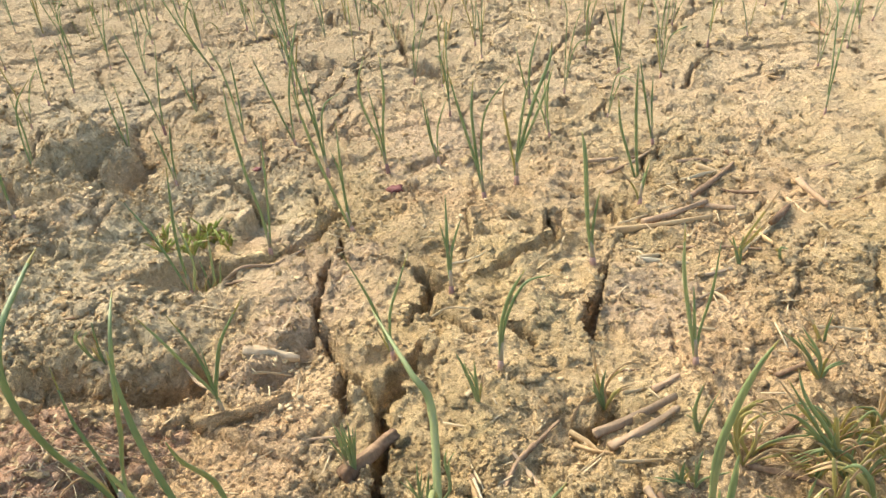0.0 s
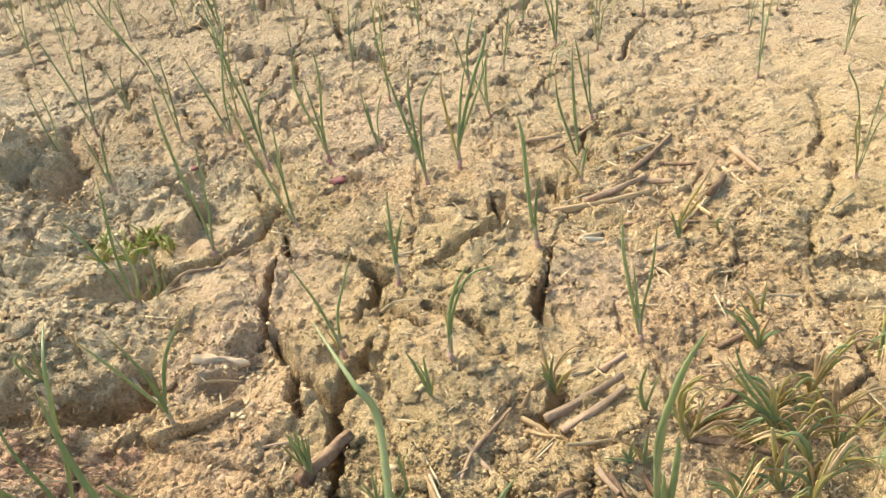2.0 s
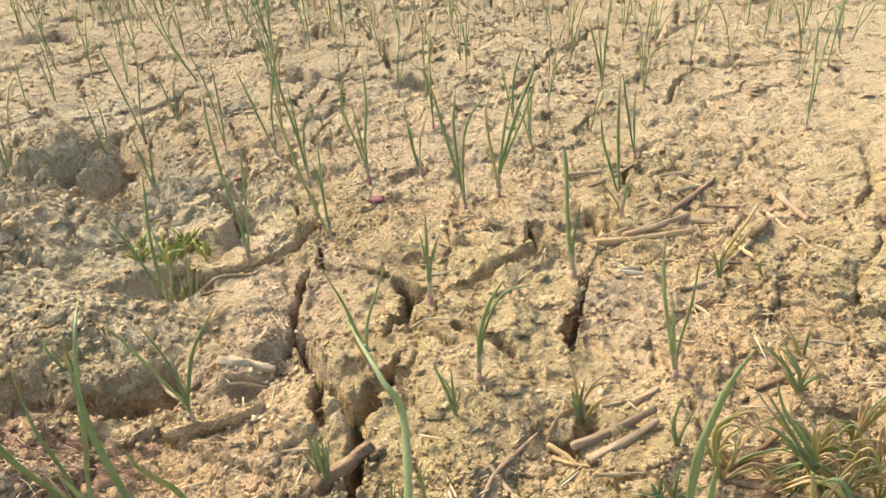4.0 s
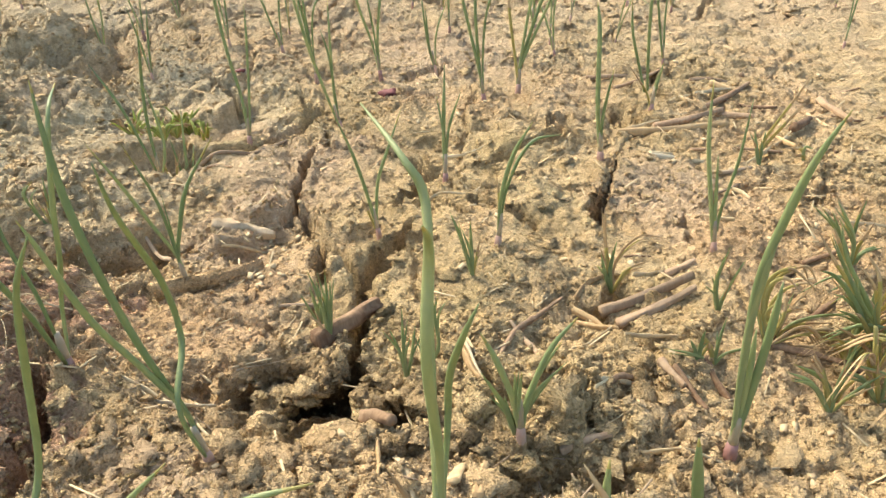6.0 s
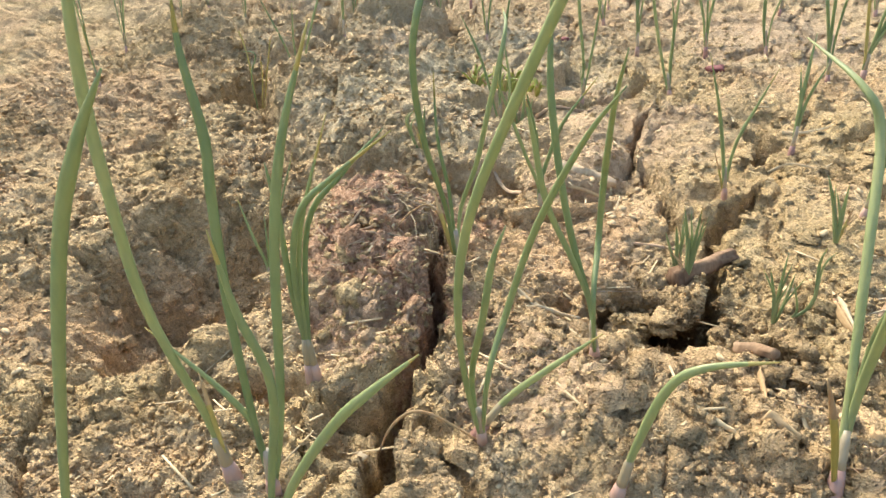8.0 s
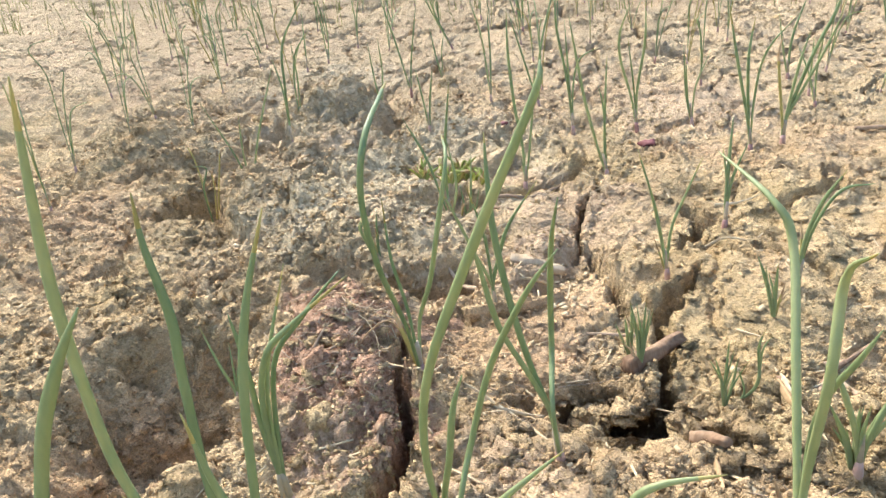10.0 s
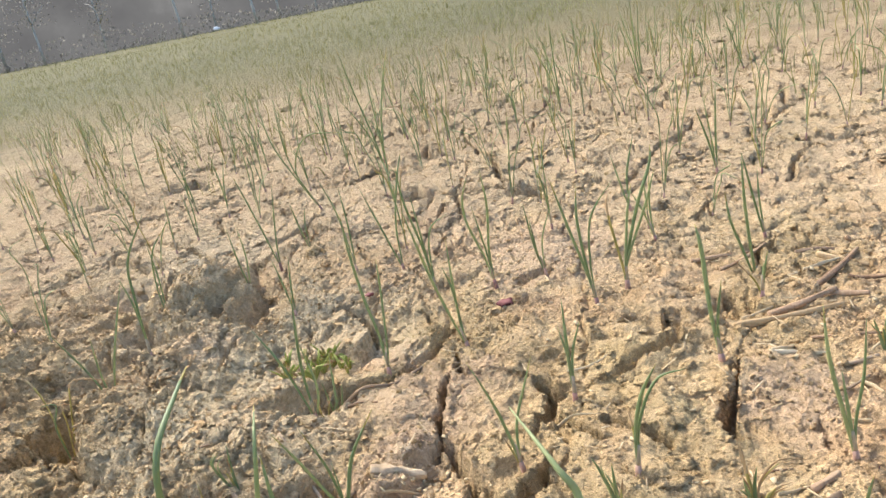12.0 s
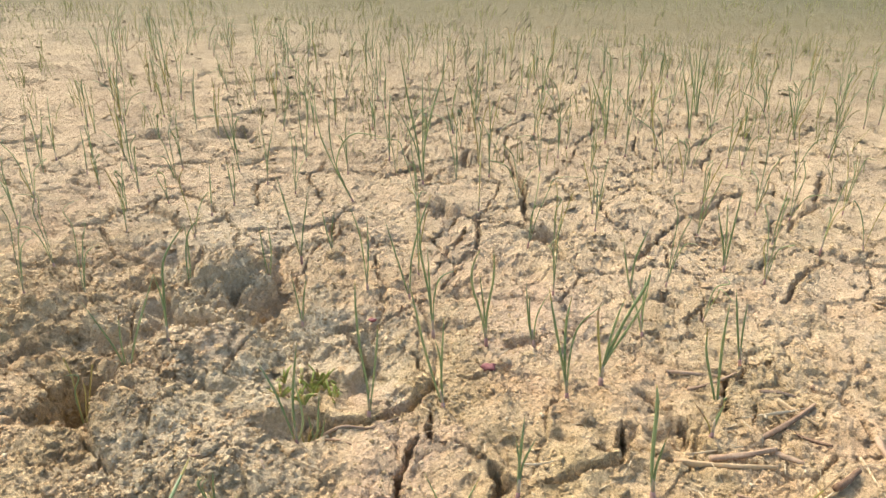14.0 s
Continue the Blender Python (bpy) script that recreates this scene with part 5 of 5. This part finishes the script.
for x0, x1, y0, y1, count in ((-0.17, 0.13, 0.18, 0.335, 1200), (-0.48, -0.18, 0.24, 0.55, 1300), (-0.60, -0.30, 0.55, 0.90, 700)):
    spots = np.stack([gen.uniform(x0, x1, count), gen.uniform(y0, y1, count)], 1)
    spots = spots[fbm(spots[:, 0], spots[:, 1], 0.06, 2, 331) > -0.15]
    size = np.exp(gen.normal(math.log(0.0027), 0.45, len(spots))).clip(0.0014, 0.0075)
    many("soil_crumbs", hex_v, hex_f, spots, size[:, None] * np.array([1.15, 0.9, 1.0]), 0.0, 0.45, SOIL, "angular rubble of dry clay heaped in front of the plants", "soil", 0.38)

# ---- the rest of the field ----
def wild_leaves(r, blades):
    out = []
    for _ in range(blades):
        h, u = r.uniform(60, 145), r.gauss(0, 26)
        droop = r.choice((1.0, 1.0, 0.93, 0.8))
        out.append((r.uniform(1.9, 3.0), "y" if r.random() < 0.12 else "g", u * 0.25, h * 0.4, u * 0.6, h * 0.75, u * 1.0 + r.gauss(0, 8), h * 0.95, u * 1.5 + r.gauss(0, 14), h * droop))
    return out


models = [onion(200 + k, 200, rnd.uniform(0, 180), wild_leaves(rnd, rnd.choice((2, 3, 3, 4))), 5) for k in range(14)]
SPOTS[:] = [s for s in SPOTS if s[0] < 100]
made, tries = 0, 0
while made < 298 and tries < 6000:
    tries += 1
    y = 0.35 + 2.1 * rnd.random() ** 0.8
    x = rnd.uniform(-0.95, 0.75) * (0.35 + 0.62 * y)
    if (abs(x + 0.05) < 0.40 and y < 0.78) or (-0.62 < x < 0.5 and y < 1.1 and rnd.random() < 0.62):
        continue
    if min(math.hypot(x - a, y - b) for a, b in SPOTS) < 0.055:
        continue
    SPOTS.append((x, y))
    ob = copy_thing(rnd.choice(models), pose(x, y, ground_z(x, y), 0, 0, rnd.uniform(0, 360)))
    made += 1
for ob in models:
    for o in (*ob.children_recursive, ob):
        bpy.data.objects.remove(o)

# beyond that the plants run together
def spike(bend, curl):
    v = [(bend * h ** 2 + w * math.cos(a), w * math.sin(a), h - curl * h ** 4) for h, w in ((0, 0.9), (0.3, 1.0), (0.6, 0.85), (0.85, 0.5)) for a in (0, 2.1, 4.2)]
    f = [t for k in (0, 3, 6) for s in range(3) for t in ((k + s, k + (s + 1) % 3, k + 3 + (s + 1) % 3), (k + s, k + 3 + (s + 1) % 3, k + 3 + s))]
    return np.array(v + [(bend, 0, 1 - curl)]), np.array(f + [(9, 10, 12), (10, 11, 12), (11, 9, 12)])


thorn_v = np.array([[math.cos(a) + 3 * h, math.sin(a), h] for h in (0, 0.6) for a in (0, 2.1, 4.2)] + [[8, 0, 1]])
thorn_f = np.array([(0, 1, 4), (0, 4, 3), (1, 2, 5), (1, 5, 4), (2, 0, 3), (2, 3, 5), (3, 4, 6), (4, 5, 6), (5, 3, 6)])
SPIKES = [spike(8, 0.0), spike(22, 0.05), spike(38, 0.22), spike(14, 0.0)]


def far_rows(name, y0, y1, n, per, width, tall):
    y = np.sqrt(gen.uniform(y0 ** 2, y1 ** 2, n))
    x = gen.uniform(-0.95, 0.72, n) * (y + 0.3)
    x, y = np.repeat(x, per), np.repeat(y, per)
    xy = np.stack([x + gen.normal(0, 0.012, len(x)), y + gen.normal(0, 0.012, len(x))], 1)
    w = gen.uniform(0.75, 1.2, len(x)) * width
    size = np.stack([w, w, gen.uniform(0.5, 1.2, len(x)) * tall], 1)
    for k, (v, f) in enumerate(SPIKES):
        if y0 > 8:
            v, f = thorn_v * np.array([0.4 + 0.2 * k, 1, 1]), thorn_f
        many(name, v, f, xy[k::4], size[k::4], 0.0, 0.13, FARLEAF, "rows of young onion plants across the far field", "onion plants")


far_rows("onion_rows", 1.35, 3.0, 480, 3, 0.0008, 0.065)
far_rows("onion_rows", 2.6, 9.0, 3600, 3, 0.0010, 0.055)
far_rows("onion_rows", 9.0, 30.0, 7000, 2, 0.0024, 0.085)
far_rows("onion_rows", 30.0, 95.0, 6000, 1, 0.010, 0.16)


# ---- the wood at the field's end ----
def tree(kind, x, y, tall):
    r = random.Random(kind)
    thing = tagged(new("tree"), "tall hazy grey-green tree at the far field edge", "tree", "trees at the field edge")
    lean = r.uniform(-0.06, 0.06)
    line = [Vector((lean * tall * t + 0.1 * math.sin(5 * t + kind), 0, tall * t)) for t in (0, 0.2, 0.4, 0.6, 0.8, 0.95)]
    part("trunk", tube(line, [0.13, 0.11, 0.10, 0.08, 0.05, 0.02], 8, rough=0.2), PALE, thing)
    for k in range(6):
        a = r.uniform(0, 6.28)
        s = line[2 + k % 3]
        e = s + Vector((math.cos(a) * 1.6, math.sin(a) * 1.6, r.uniform(0.8, 2.0)))
        part("limb", tube([s, (s + e) / 2 + Vector((0, 0, 0.2)), e], [0.06, 0.045, 0.02], 6), PALE, thing)
    bm = bmesh.new()
    for k in range(560):
        a, h = r.uniform(0, 6.28), r.uniform(0.18 if kind % 2 == 0 else 0.38, 1.02)
        rad = tall * 0.24 * math.sin(math.pi * min(1, max(0.05, (h - 0.1) / 0.95))) ** 0.6 * math.sqrt(r.random()) * (1 + 0.3 * math.sin(3 * a + kind))
        p = Vector((rad * math.cos(a) + lean * tall * h, rad * math.sin(a), tall * h))
        q = Euler((r.uniform(0, 6), r.uniform(0, 6), r.uniform(0, 6))).to_matrix()
        s = r.uniform(0.06, 0.15)
        bm.faces.new([bm.verts.new(p + q @ Vector(c) * s) for c in ((-1, 0, 0.1), (-0.2, -0.6, -0.1), (1, 0, 0.15), (0.2, 0.7, -0.1))])
    part("crown", bm, TREE, thing, smooth=False)
    return thing


woods = [tree(k, 0, 0, t) for k, t in ((1, 9.0), (2, 10.0), (3, 8.0), (4, 11.0), (5, 9.5), (6, 7.5))]
n = 0
for row in range(1):
    for k in range(46):
        a = radians(-62 + 2.6 * k + rnd.uniform(-0.8, 0.8))
        d = 78 + 5 * row + rnd.uniform(-2, 2)
        if rnd.random() < 0.15:
            continue
        x, y = d * math.sin(a), d * math.cos(a)
        m = pose(x, y, ground_z(x, y) - 0.05, 0, 0, rnd.uniform(0, 360)) @ Matrix.Scale(rnd.uniform(0.8, 1.25), 4)
        copy_thing(woods[n % 6], m).matrix_basis = m
        n += 1
for ob in woods:
    for o in (*ob.children_recursive, ob):
        bpy.data.objects.remove(o)

# self-lit backdrop behind the wood: its emission stands in for distant haze
m, nt, bs = material("haze_glow", 1.0)
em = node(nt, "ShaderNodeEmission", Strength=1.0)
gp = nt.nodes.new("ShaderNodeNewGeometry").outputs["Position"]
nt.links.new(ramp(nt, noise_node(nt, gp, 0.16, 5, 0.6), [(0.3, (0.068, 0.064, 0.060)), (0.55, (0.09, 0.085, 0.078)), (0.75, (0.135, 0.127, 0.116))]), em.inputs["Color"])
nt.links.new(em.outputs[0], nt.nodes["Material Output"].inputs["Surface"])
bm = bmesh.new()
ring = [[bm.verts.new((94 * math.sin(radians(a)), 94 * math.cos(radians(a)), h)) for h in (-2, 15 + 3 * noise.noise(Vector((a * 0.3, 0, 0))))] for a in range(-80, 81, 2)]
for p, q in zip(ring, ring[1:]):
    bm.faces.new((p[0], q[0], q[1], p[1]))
tagged(part("backdrop", bm, m, None), "self-lit grey backdrop for the haze of distant woodland", "backdrop", kind="structure")

# low scrub along the foot of the wood
bm = bmesh.new()
for k in range(7000):
    a = radians(rnd.uniform(-64, 62))
    d = rnd.uniform(75, 80)
    p = Vector((d * math.sin(a), d * math.cos(a), 0.15 + rnd.random() ** 1.6 * (1.3 + 0.8 * math.sin(9 * a))))
    q = Euler((rnd.uniform(0, 6), rnd.uniform(0, 6), rnd.uniform(0, 6))).to_matrix()
    s = rnd.uniform(0.08, 0.22)
    bm.faces.new([bm.verts.new(p + q @ Vector(c) * s) for c in ((-1, 0, 0.1), (-0.2, -0.6, -0.1), (1, 0, 0.15), (0.2, 0.7, -0.1))])
tagged(part("scrub", bm, TREE, None, smooth=False), "low dull scrub along the foot of the wood", "scrub", kind="stuff")

bm = bmesh.new()
bmesh.ops.create_icosphere(bm, subdivisions=3, radius=0.27)
for v in bm.verts:
    v.co = Vector((v.co.x * 1.25, v.co.y * 0.8, v.co.z * 0.75)) * (1 + 0.3 * noise.noise(v.co * 3.0))
sack = part("sack", bm, WHITE, None)
sack.location = (72 * math.sin(radians(-22.6)), 72 * math.cos(radians(-22.6)), 0.36)
tagged(sack, "white sack lying at the far field edge", "sack")
